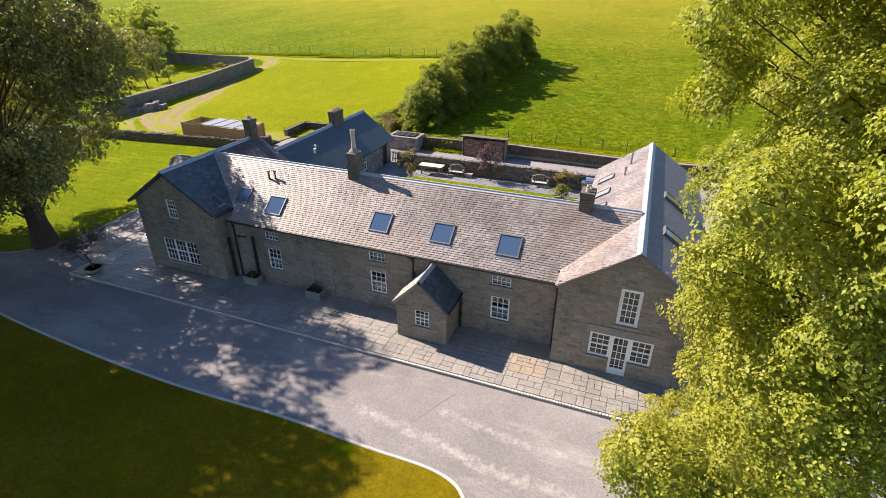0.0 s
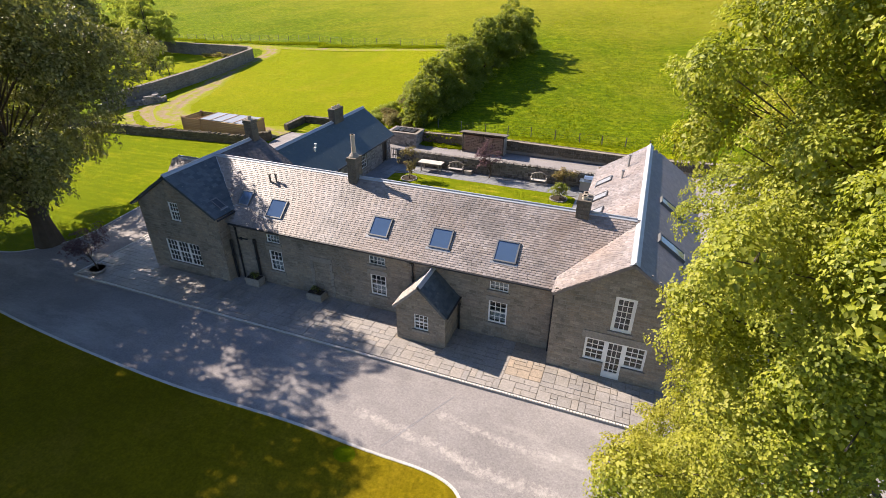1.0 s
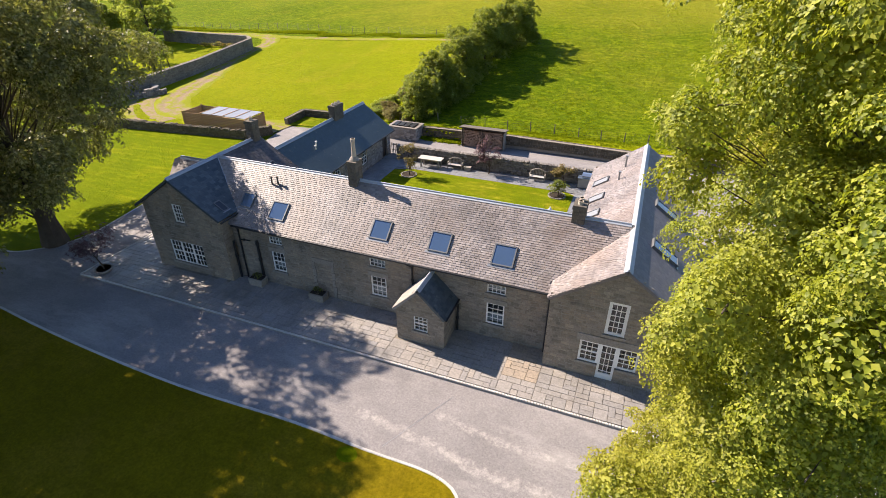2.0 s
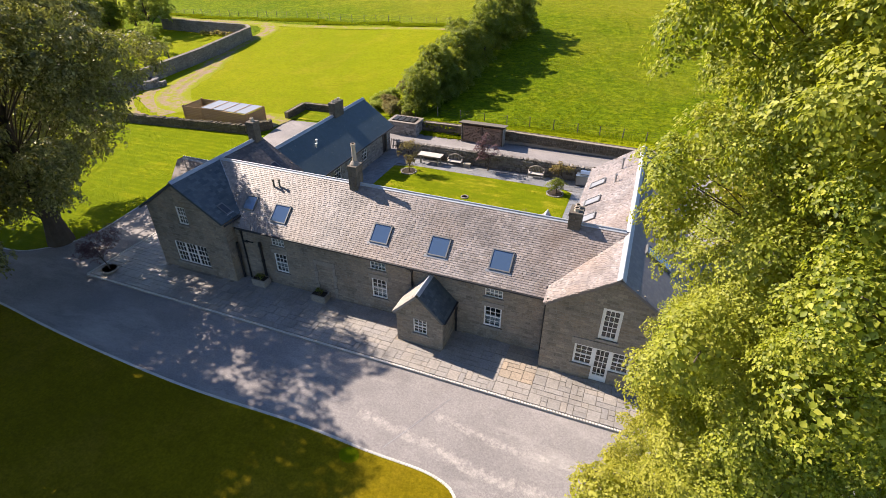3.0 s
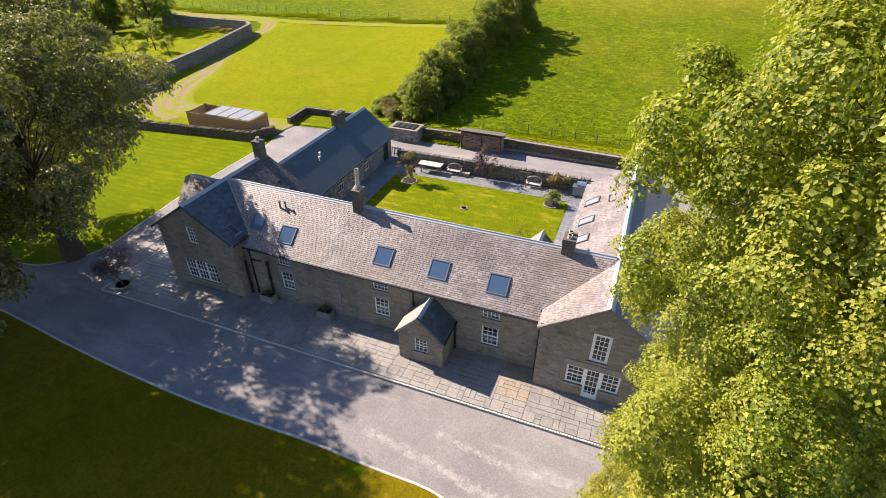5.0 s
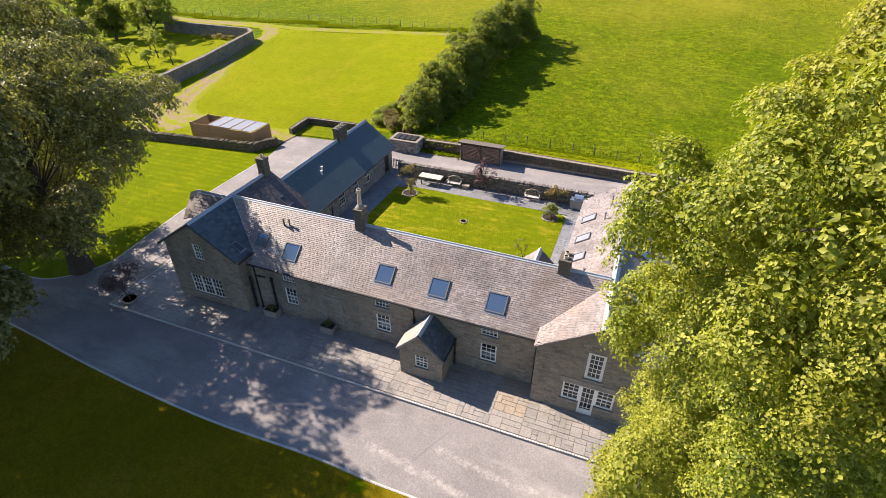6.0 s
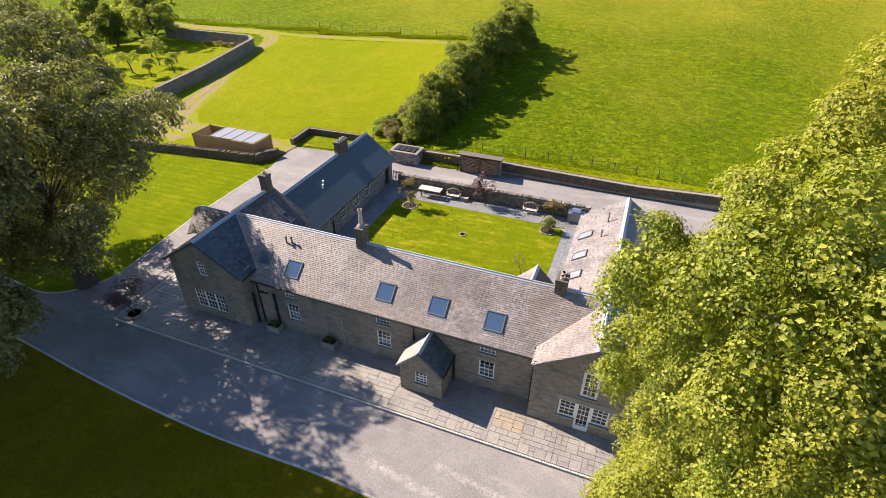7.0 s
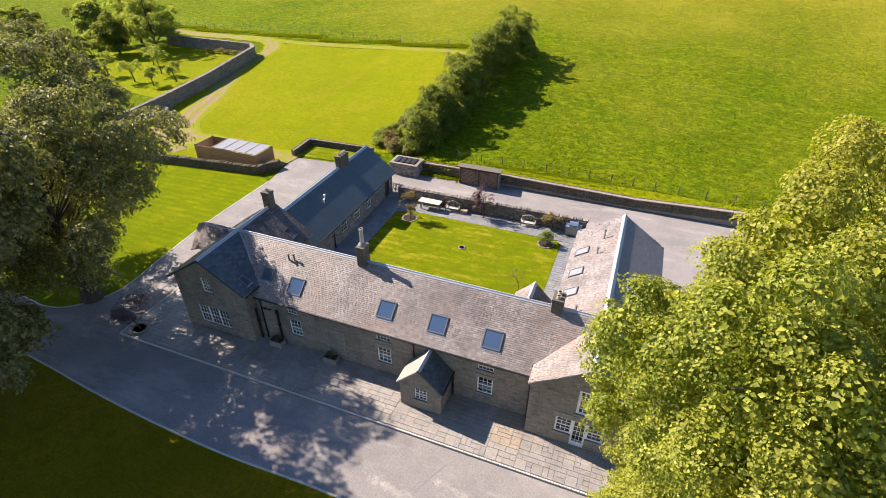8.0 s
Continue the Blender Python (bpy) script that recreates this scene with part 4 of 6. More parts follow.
PORCH_TOP = [(0, 2.0), (1.18, 3.2), (2.36, 2.0)]
stone_wall(house, "wall", (-6.86, -0.72, 0), X, -Y, 2.36, PORCH_TOP, [(0.86, 1.56, 0.85, 1.7)], 46, th=0.35, label="gabled porch front of grey-brown rubble")
sash_window(house, (-6.0, -0.72, 0.85), X, -Y, 0.7, 0.85, 3, 4, "small white sash window of the porch", border=0.05)
stone_wall(house, "wall", (-4.502, -0.714, 0), Y, X, 1.634, [(0, 2.02), (1.634, 2.02)], [], 47, th=0.35)
stone_wall(house, "wall", (-6.858, 0.92, 0), -Y, -X, 1.634, [(0, 2.02), (1.634, 2.02)], [], 48, th=0.35)
stone_wall(house, "wall", (-0.6, 7.3, 0), -X, Y, 1.9, [(0, 3.15), (0.95, 4.05), (1.9, 3.15)], [(0.5, 1.4, 0.05, 2.05)], 49, th=0.35, limit=0)
stone_wall(house, "wall", (-2.5, 7.3, 0), -Y, -X, 1.0, [(0, 3.15), (1.0, 3.15)], [], 50, th=0.35, limit=0)
stone_wall(house, "wall", (-0.6, 6.3, 0), Y, X, 1.0, [(0, 3.15), (1.0, 3.15)], [], 51, th=0.35, limit=0)

for x, y, w, h in ((-16.79, 1.87, 0.76, 0.86), (-14.7, 1.66, 1.0, 1.04), (-8.73, 1.72, 1.0, 1.02), (-5.61, 1.7, 1.02, 1.0), (-2.5, 1.67, 1.04, 1.02)):
    skylight(house, MAIN_F, x, y, w, h)
skylight(house, WEST_E, -17.76, 0.86, 0.44, 0.74, lift=0.05)
skylight(house, WEST_E, -18.14, 6.03, 0.5, 0.8, lift=0.05)
# panes of pale opaque sheet, painting the bright reflection on the glass
for y in (6.95, 9.05, 11.45):
    skylight(house, EAST_W, 0.62, y, 0.75, 0.95, lift=0.1, glass=SHEET, label="roof window standing proud of the sunlit slope")
for y in (3.4, 7.6):
    skylight(house, EAST_E, 4.1, y, 0.75, 1.4, lift=0.14, label="roof window in a pale frame on the shaded slope")
for p, k in (((-15.75, 2.75), 0.4), ((-15.4, 2.8), 0.4)):
    mb = MB()
    z = MAIN_F.height(*p)
    mb.tube([(*p, z - 0.05), (*p, z + k), (*p, z + k), (*p, z + k + 0.07)], [0.045, 0.045, 0.075, 0.075], 8)
    part("vent_pipe", mb, SOOT_STONE, house, "dark weathered vent pipe")
for p, k in (((1.75, 12.3), 0.65), ((1.55, 10.6), 0.45), ((1.2, 4.9), 0.4)):
    mb = MB()
    z = EAST_W.height(*p)
    mb.tube([(*p, z - 0.05), (*p, z + k), (*p, z + k), (*p, z + k + 0.07)], [0.05, 0.05, 0.08, 0.08], 8)
    part("vent_pipe", mb, GREYFRAME, house, "grey vent pipe on the roof")
gutter(house, (-17.2, 0.66, 3.5), (-0.1, 0.66, 3.5))
gutter(house, (-4.33, -0.85, 1.95), (-4.33, 0.9, 1.95))
gutter(house, (-17.1, -0.05, 4.0), (-17.1, 1.2, 4.0))
downpipe(house, [(-6.98, 0.68, 3.46), (-6.72, 0.84, 3.25), (-6.72, 0.84, 2.5), (-6.72, 0.84, 2.0)])
downpipe(house, [(-0.14, 0.68, 3.46), (-0.12, 0.8, 3.2), (-0.12, 0.8, 1.6), (-0.12, 0.8, 0.0)])
downpipe(house, [(-4.4, 0.8, 1.95), (-4.38, 0.84, 1.6), (-4.38, 0.84, 0.9), (-4.38, 0.84, 0.0)])
downpipe(house, [(-17.34, 0.72, 2.5), (-17.34, 0.72, 1.6), (-17.34, 0.72, 0.0)], 0.065)
downpipe(house, [(-16.98, 0.7, 3.46), (-16.98, 0.84, 3.2), (-16.98, 0.84, 1.6), (-16.98, 0.84, 0.0)], 0.045)
downpipe(house, [(-16.95, 0.84, 2.62), (-16.7, 0.84, 2.64), (-16.3, 0.84, 2.66)], 0.035)
downpipe(house, [(-15.85, 0.84, 2.75), (-15.85, 0.84, 2.6), (-15.85, 0.84, 1.6), (-15.85, 0.84, 0.3)], 0.075)
chimney(house, -11.27, -10.8, 3.25, 3.9, 5.4, 6.98, [(-11.03, 3.6, 1.15)], 61, "stone chimney stack with one tall clay pot")
chimney(house, 0.05, 0.6, 3.3, 4.1, 5.3, 6.55, [(0.32, 3.55, 0.2), (0.32, 3.9, 0.2)], 62, "short stone chimney stack with stubby pots")
chimney(house, -20.4, -19.85, 6.6, 7.15, 5.4, 7.05, [(-20.12, 6.9, 0.25)], 63, "stone chimney stack on the rear gable")

# ---- the lower range behind ----
range_ = thing("rear_cottage", (-20.9, 14.6, 0.0), "low stone cottage range with a dark blue slate roof", "outbuilding")
RANGE_E = Slope((-18.05, 7.2, 2.15), (-18.05, 21.95, 2.15), -X, 2.87, 2.11)
RANGE_W = Slope((-23.79, 21.95, 2.15), (-23.79, 7.2, 2.15), X, 2.87, 2.11)
slated(range_, RANGE_E, WEST, SMOOTH_BLOCK, SMOOTH_SLATE, 71, 100, (0.3, 0.22), label="smooth dark blue-grey slated slope")
slated(range_, RANGE_W, WEST, SMOOTH_BLOCK, SMOOTH_SLATE, 72, 0, (0.3, 0.22))
ridge_line(range_, (-20.92, 7.2, 4.29), (-20.92, 21.95, 4.29), 0.16, 0.735)
range_open = [(5.3, 6.25, 0.7, 1.95), (7.5, 8.4, 0.7, 1.95), (9.5, 10.35, 0.7, 1.95), (13.1, 13.95, 0.05, 1.95)]
stone_wall(range_, "wall", (-18.4, 7.2, 0), Y, X, 14.6, [(0, 2.3), (14.6, 2.3)], range_open, 73, limit=100, block=PALE_BLOCK)
for s0, s1, z0, z1 in range_open[:3]:
    sash_window(range_, (-18.4, 7.2 + s0, z0), Y, X, s1 - s0, z1 - z0, 3, 4, "white sash window facing the courtyard")
mb = MB()
mb.box(-18.6, -18.54, 20.3, 21.15, 0.05, 1.95)
part("door", mb, BLACK, range_, "dark open doorway leaf")
stone_wall(range_, "wall", (-18.4, 21.8, 0), -X, Y, 5.04, [(0, 2.3), (2.52, 4.15), (5.04, 2.3)], [], 74, limit=0)
stone_wall(range_, "wall", (-23.44, 21.8, 0), -Y, -X, 14.6, [(0, 2.3), (14.6, 2.3)], [], 75, limit=0)
gutter(range_, (-18.0, 7.3, 2.1), (-18.0, 21.9, 2.1))
downpipe(range_, [(-18.05, 11.3, 2.15), (-18.3, 11.3, 1.9), (-18.33, 11.3, 1.0), (-18.33, 11.3, 0)])
chimney(range_, -21.2, -20.65, 16.9, 18.2, 3.8, 5.2, [(-20.92, 17.2, 0.2), (-20.92, 17.6, 0.2), (-20.92, 18.0, 0.2)], 76, "broad stone chimney stack with short pots")
for p in ((-19.9, 12.9), (-19.7, 12.5)):
    mb = MB()
    z = RANGE_E.height(*p)
    mb.tube([(*p, z - 0.05), (*p, z + 0.25), (*p, z + 0.25), (*p, z + 0.32)], [0.05, 0.05, 0.09, 0.09], 8)
    part("vent_pipe", mb, WHITE, range_, "pale vent cowl")


# ---- trees ----
def leaf_shape(kind):
    """The outline of one leaf, stem at the origin, about one long."""
    if kind == "broad":
        pts = [(0, 0, -0.03), (0.4, 0.4, 0.1), (0, 1.0, -0.18), (-0.4, 0.4, 0.1)]
        tris = [(0, 1, 2), (0, 2, 3)]
    else:
        pts = [(0, 0, -0.06), (0.3, 0.5, 0.12), (0, 1.0, -0.16), (-0.3, 0.5, 0.12)]
        tris = [(0, 1, 2), (0, 2, 3)]
    return np.array(pts, float), np.array(tris, int)


def leaf_mesh(name, mat, pos, normal, size, rng, kind, tips=None):
    """Joins many leaves at places, each turned about its normal at random, or as its tip points."""
    pts, tris = leaf_shape(kind)
    n = len(pos)
    normal = normal / np.linalg.norm(normal, axis=1, keepdims=True)
    r = rng.normal(size=(n, 3)) if tips is None else tips
    along = r - (r * normal).sum(1, keepdims=True) * normal
    along /= np.linalg.norm(along, axis=1, keepdims=True)
    across = np.cross(along, normal)
    s = size[:, None, None]
    v = pos[:, None, :] + s * (pts[None, :, 0:1] * across[:, None, :] + (pts[None, :, 1:2] - 0.4) * along[:, None, :] + pts[None, :, 2:3] * normal[:, None, :])
    f = tris[None] + (np.arange(n) * len(pts))[:, None, None]
    v, f = v.reshape(-1, 3), f.reshape(-1, 3)
    me = bpy.data.meshes.new(name)
    me.vertices.add(len(v))
    me.vertices.foreach_set("co", v.astype(np.float32).ravel())
    me.loops.add(f.size)
    me.loops.foreach_set("vertex_index", f.astype(np.int32).ravel())
    me.polygons.add(len(f))
    me.polygons.foreach_set("loop_start", np.arange(0, f.size, 3, dtype=np.int32))
    me.polygons.foreach_set("loop_total", np.full(len(f), 3, dtype=np.int32))
    me.update(calc_edges=True)
    me.materials.append(mat)
    return me


def crown_points(blobs, clumps, per, size, rng, inner=0.5, flat=0.6, least=3):
    """Leaf places and facings: puffs of leaves, domed above and open below, set over the skin and the inside of the lobes."""
    area = np.array([b[3] * b[4] * b[5] for b in blobs]) ** (2 / 3)
    count = np.maximum(least, (clumps * area / area.sum())).astype(int)
    pos, nor = [], []
    for b, k in zip(blobs, count):
        c, r = np.array(b[:3]), np.array(b[3:6])
        d = rng.normal(size=(k, 3))
        d[:, 2] = d[:, 2] * 0.9 + 0.12
        d /= np.linalg.norm(d, axis=1, keepdims=True)
        rad = inner + (1 - inner) * rng.random((k, 1)) ** 0.6
        centre = c + d * r * rad
        out = d * np.array([0.75, 0.75, 0.4]) + np.array([0, 0, 0.95])
        out /= np.linalg.norm(out, axis=1, keepdims=True)
        rc = size * rng.uniform(0.65, 1.35, (k, 1, 1))
        q = rng.normal(size=(k, per, 3))
        q /= np.linalg.norm(q, axis=2, keepdims=True)
        along = (q * out[:, None, :]).sum(2, keepdims=True)
        q = np.where(along < -0.25, q - 2 * along * out[:, None, :], q)
        along = np.abs(along)
        shell = rng.uniform(0.35, 1.0, (k, per, 1)) ** 0.7
        off = q - (1 - flat) * (q * out[:, None, :]).sum(2, keepdims=True) * out[:, None, :]
        pos.append((centre[:, None, :] + off * rc * shell).reshape(-1, 3))
        nn = q * 0.35 + out[:, None, :] * 0.35 + np.array([-0.2, 0, 0.4]) + rng.normal(size=(k, per, 3)) * 0.42
        nor.append(nn.reshape(-1, 3))
    return np.concatenate(pos), np.concatenate(nor)


def spray_points(blobs, density, leaf, spread, rng, cover=1.0, droop=0.55, jitter=0.33):
    """Leaf places, facings and tips: drooping sprays, each a shallow dome of overlapping leaves, over the skin of the lobes."""
    c = np.array([b[:3] for b in blobs])
    r = np.array([b[3:6] for b in blobs])
    count = np.maximum(5, density * 4 * math.pi * (r.prod(1) ** (2 / 3))).astype(int)
    own = np.repeat(np.arange(len(blobs)), count)
    d = rng.normal(size=(len(own), 3))
    d[:, 2] += 0.25
    d /= np.linalg.norm(d, axis=1, keepdims=True)
    centre = c[own] + d * r[own] * rng.uniform(0.72, 1.02, (len(own), 1))
    deep = np.zeros(len(own), int)
    for k in range(len(blobs)):
        inside = (((centre - c[k]) / (r[k] * 0.82)) ** 2).sum(1) < 1
        deep += inside & (own != k)
    keep = (deep == 0) | (rng.random(len(own)) < 0.22)
    centre, d = centre[keep], d[keep]
    out = d * np.array([0.6, 0.6, 0.45]) + np.array([0, 0, 0.62]) + rng.normal(size=d.shape) * 0.16
    out /= np.linalg.norm(out, axis=1, keepdims=True)
    rc = spread * rng.uniform(0.55, 1.4, len(centre))
    per = np.maximum(6, cover * math.pi * rc ** 2 / (0.42 * leaf ** 2)).astype(int)
    own = np.repeat(np.arange(len(centre)), per)
    o, rr = out[own], rc[own]
    side = np.cross(o, np.array([0.37, 0.61, 0.7]))
    side /= np.linalg.norm(side, axis=1, keepdims=True)
    fore = np.cross(o, side)
    a = rng.uniform(0, math.tau, len(own))
    wob = 1 + 0.35 * np.sin(3 * a + own * 1.7)
    q = rng.random(len(own)) ** 0.5
    radial = np.cos(a)[:, None] * side + np.sin(a)[:, None] * fore
    pos = centre[own] + radial * (rr * q * wob)[:, None] - o * (droop * rr * q ** 2)[:, None]
    pos += o * rng.uniform(-0.3, 0.1, (len(own), 1)) * rr[:, None]
    nor = o + radial * (0.75 * q)[:, None] + rng.normal(size=o.shape) * jitter
    tips = radial + np.array([0, 0, -0.35]) + rng.normal(size=o.shape) * 0.45
    return pos, nor, tips


def inner_points(blobs, leaf, rng, cover):
    """Older, larger leaves within the lobes, that close the crown behind its sprays."""
    c = np.array([b[:3] for b in blobs])
    r = np.array([b[3:6] for b in blobs])
    own = np.repeat(np.arange(len(blobs)), (cover * 4 * math.pi * 0.5 * r.prod(1) ** (2 / 3) / (0.42 * leaf ** 2)).astype(int))
    d = rng.normal(size=(len(own), 3))
    d /= np.linalg.norm(d, axis=1, keepdims=True)
    pos = c[own] + d * r[own] * rng.uniform(0.45, 0.78, (len(own), 1))
    nor = d + np.array([0, 0, 0.5]) + rng.normal(size=d.shape) * 0.35
    return pos, nor, rng.normal(size=d.shape) + np.array([0, 0, -0.5])


def limbs(mb, base, height, r0, blobs, rng, lean=(0, 0), branches=4, limb=0.34):
    """A tapered trunk, a limb to each lobe of the crown and branches within the lobe."""
    base = Vector(base)
    trunk = []
    top = height * 0.78
    for i in range(9):
        t = i / 8
        trunk.append(base + Vector((lean[0] * t * t + 0.15 * math.sin(4 * t), lean[1] * t * t + 0.12 * math.cos(5 * t) - 0.12, top * t)))
    rad = [r0 * (1.35 if i == 0 else 1.0) * (1 - 0.86 * i / 8) for i in range(9)]
    mb.tube(trunk, rad, 10)
    for b in blobs:
        c = Vector(b[:3])
        k = max(1, min(7, int((c.z - base.z) / top * 8 * 0.62)))
        a = trunk[k]
        mid = a.lerp(c, 0.55) + Vector((0, 0, 0.12 * (c - a).length))
        rr = rad[k] * limb
        mb.tube([a, a.lerp(mid, 0.5) + Z * 0.1, mid, c], [rr, rr * 0.75, rr * 0.5, rr * 0.22], 6)
        for _ in range(branches):
            d = Vector((rng.gauss(0, 1), rng.gauss(0, 1), rng.gauss(0.3, 0.8))).normalized()
            e = c + Vector((d.x * b[3], d.y * b[4], d.z * b[5])) * 0.85
            s = mid.lerp(c, rng.random())
            m2 = s.lerp(e, 0.5) + Z * 0.15
            mb.tube([s, m2, e], [rr * 0.3, rr * 0.18, 0.012], 5)


def tree(name, base, height, r0, blobs, sprays, per, spread, leaf, mat, seed, label, kind="plain", lean=(0, 0), group="", category="tree", inner=0.5, flat=0.6, branches=4, sprayed=None, limb=0.34):
    """A tree; sprayed: density, leaf cover and droop of the sprays that clothe its lobes, in place of loose puffs."""
    rng = random.Random(seed)
    nrng = np.random.default_rng(seed)
    bx, by, bz = base
    blobs = [(b[0] + bx, b[1] + by, b[2] + bz, b[3], b[4], b[5]) for b in blobs]
    ob = thing(name, base, label, category, group)
    mb = MB()
    limbs(mb, (bx, by, bz - 0.1), height, r0, blobs, rng, lean, branches, limb)
    part("trunk", mb, BARK, ob)
    tips = None
    if sprayed:
        pos, nor, tips = spray_points(blobs, sprayed[0], leaf, spread, nrng, sprayed[1], sprayed[2])
    else:
        pos, nor = crown_points(blobs, sprays, per, spread, nrng, inner, flat)
    size = leaf * nrng.uniform(0.6, 1.25, len(pos))
    if sprayed and len(sprayed) > 3:
        inner_leaf, inner_cover = sprayed[3]
        more = inner_points(blobs, inner_leaf, nrng, inner_cover)
        pos, nor, tips = (np.concatenate(q) for q in zip((pos, nor, tips), more))
        size = np.concatenate([size, inner_leaf * nrng.uniform(0.6, 1.2, len(more[0]))])
    keep = pos[:, 2] > bz + 0.12
    pos, nor, size, tips = pos[keep], nor[keep], size[keep], None if tips is None else tips[keep]
    me = leaf_mesh("crown", mat, pos, nor, size, nrng, kind, tips)
    part("crown", me, mat, ob)
    return ob


def scatter_blobs(n, centre, radii, size, rng, low=-0.6):
    """Lobes of foliage about a middle, filling an egg of the given radii."""
    out = []
    while len(out) < n:
        d = Vector((rng.gauss(0, 1), rng.gauss(0, 1), rng.gauss(0, 1))).normalized()
        if d.z < low:
            continue
        q = rng.uniform(0.45, 0.8)
        s = size * rng.uniform(0.75, 1.25)
        out.append((centre[0] + d.x * radii[0] * q, centre[1] + d.y * radii[1] * q, centre[2] + d.z * radii[2] * q, s, s, s * 0.75))
    return out


rng = random.Random(5)


def lobes(rows, scale=0.84):
    return [(x, y, z, r * scale, r * scale, r * scale * 0.96) for x, y, z, r in rows]


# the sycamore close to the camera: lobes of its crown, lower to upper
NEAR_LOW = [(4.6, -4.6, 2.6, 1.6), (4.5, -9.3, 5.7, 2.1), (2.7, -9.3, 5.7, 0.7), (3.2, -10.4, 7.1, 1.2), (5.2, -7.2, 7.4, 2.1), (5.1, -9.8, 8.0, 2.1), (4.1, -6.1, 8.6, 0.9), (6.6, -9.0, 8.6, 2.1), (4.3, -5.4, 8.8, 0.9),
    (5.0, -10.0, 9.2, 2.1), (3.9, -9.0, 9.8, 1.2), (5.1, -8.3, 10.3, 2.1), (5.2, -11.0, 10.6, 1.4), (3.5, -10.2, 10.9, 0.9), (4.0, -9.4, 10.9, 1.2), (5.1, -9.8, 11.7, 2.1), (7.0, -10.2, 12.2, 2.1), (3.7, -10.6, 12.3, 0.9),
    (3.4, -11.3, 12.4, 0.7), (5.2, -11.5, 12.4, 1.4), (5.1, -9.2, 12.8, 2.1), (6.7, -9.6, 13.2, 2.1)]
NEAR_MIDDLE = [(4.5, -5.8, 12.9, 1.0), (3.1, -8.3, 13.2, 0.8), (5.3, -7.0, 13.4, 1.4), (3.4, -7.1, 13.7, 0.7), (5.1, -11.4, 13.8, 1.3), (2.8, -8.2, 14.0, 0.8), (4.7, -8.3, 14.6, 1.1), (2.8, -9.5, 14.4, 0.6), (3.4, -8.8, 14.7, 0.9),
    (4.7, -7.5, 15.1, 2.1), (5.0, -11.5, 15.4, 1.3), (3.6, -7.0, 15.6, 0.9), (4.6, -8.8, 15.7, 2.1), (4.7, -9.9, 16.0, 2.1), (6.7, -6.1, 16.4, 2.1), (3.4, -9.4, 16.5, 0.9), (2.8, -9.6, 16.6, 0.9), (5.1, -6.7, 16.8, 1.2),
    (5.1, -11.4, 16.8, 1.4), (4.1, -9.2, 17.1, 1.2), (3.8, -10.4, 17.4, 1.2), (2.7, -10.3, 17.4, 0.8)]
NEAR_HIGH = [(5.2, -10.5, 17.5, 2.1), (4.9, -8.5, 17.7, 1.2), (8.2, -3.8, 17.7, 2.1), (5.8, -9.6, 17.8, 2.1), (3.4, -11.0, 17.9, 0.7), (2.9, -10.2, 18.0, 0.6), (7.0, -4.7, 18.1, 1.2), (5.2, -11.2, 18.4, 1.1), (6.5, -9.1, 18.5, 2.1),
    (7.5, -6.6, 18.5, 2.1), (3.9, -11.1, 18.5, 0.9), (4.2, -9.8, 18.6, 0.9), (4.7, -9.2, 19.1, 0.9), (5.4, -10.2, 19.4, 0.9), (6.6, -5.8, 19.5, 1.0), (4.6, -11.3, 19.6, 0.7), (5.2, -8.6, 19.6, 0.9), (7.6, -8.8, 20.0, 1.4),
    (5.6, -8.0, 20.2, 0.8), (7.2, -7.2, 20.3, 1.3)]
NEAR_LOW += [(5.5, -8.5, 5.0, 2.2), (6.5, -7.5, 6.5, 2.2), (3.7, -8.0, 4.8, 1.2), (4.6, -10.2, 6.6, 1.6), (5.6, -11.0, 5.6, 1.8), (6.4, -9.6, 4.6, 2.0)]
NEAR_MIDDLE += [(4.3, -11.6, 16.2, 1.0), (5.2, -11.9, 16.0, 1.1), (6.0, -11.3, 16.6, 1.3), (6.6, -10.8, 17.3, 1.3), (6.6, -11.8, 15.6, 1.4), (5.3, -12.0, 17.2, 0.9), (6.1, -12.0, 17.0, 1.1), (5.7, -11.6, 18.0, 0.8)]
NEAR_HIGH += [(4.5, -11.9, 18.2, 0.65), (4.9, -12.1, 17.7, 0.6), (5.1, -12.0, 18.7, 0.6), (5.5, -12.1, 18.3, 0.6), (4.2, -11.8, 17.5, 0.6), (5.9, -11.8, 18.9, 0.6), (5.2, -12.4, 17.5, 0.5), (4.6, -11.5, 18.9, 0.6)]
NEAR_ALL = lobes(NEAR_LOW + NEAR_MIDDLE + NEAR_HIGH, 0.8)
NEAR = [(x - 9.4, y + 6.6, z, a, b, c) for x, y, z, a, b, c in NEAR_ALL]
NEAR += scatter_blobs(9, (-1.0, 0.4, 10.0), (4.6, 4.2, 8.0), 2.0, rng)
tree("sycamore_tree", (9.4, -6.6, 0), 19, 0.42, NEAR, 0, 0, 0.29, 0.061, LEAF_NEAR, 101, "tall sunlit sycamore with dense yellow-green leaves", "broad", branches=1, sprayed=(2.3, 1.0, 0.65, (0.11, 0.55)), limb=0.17)
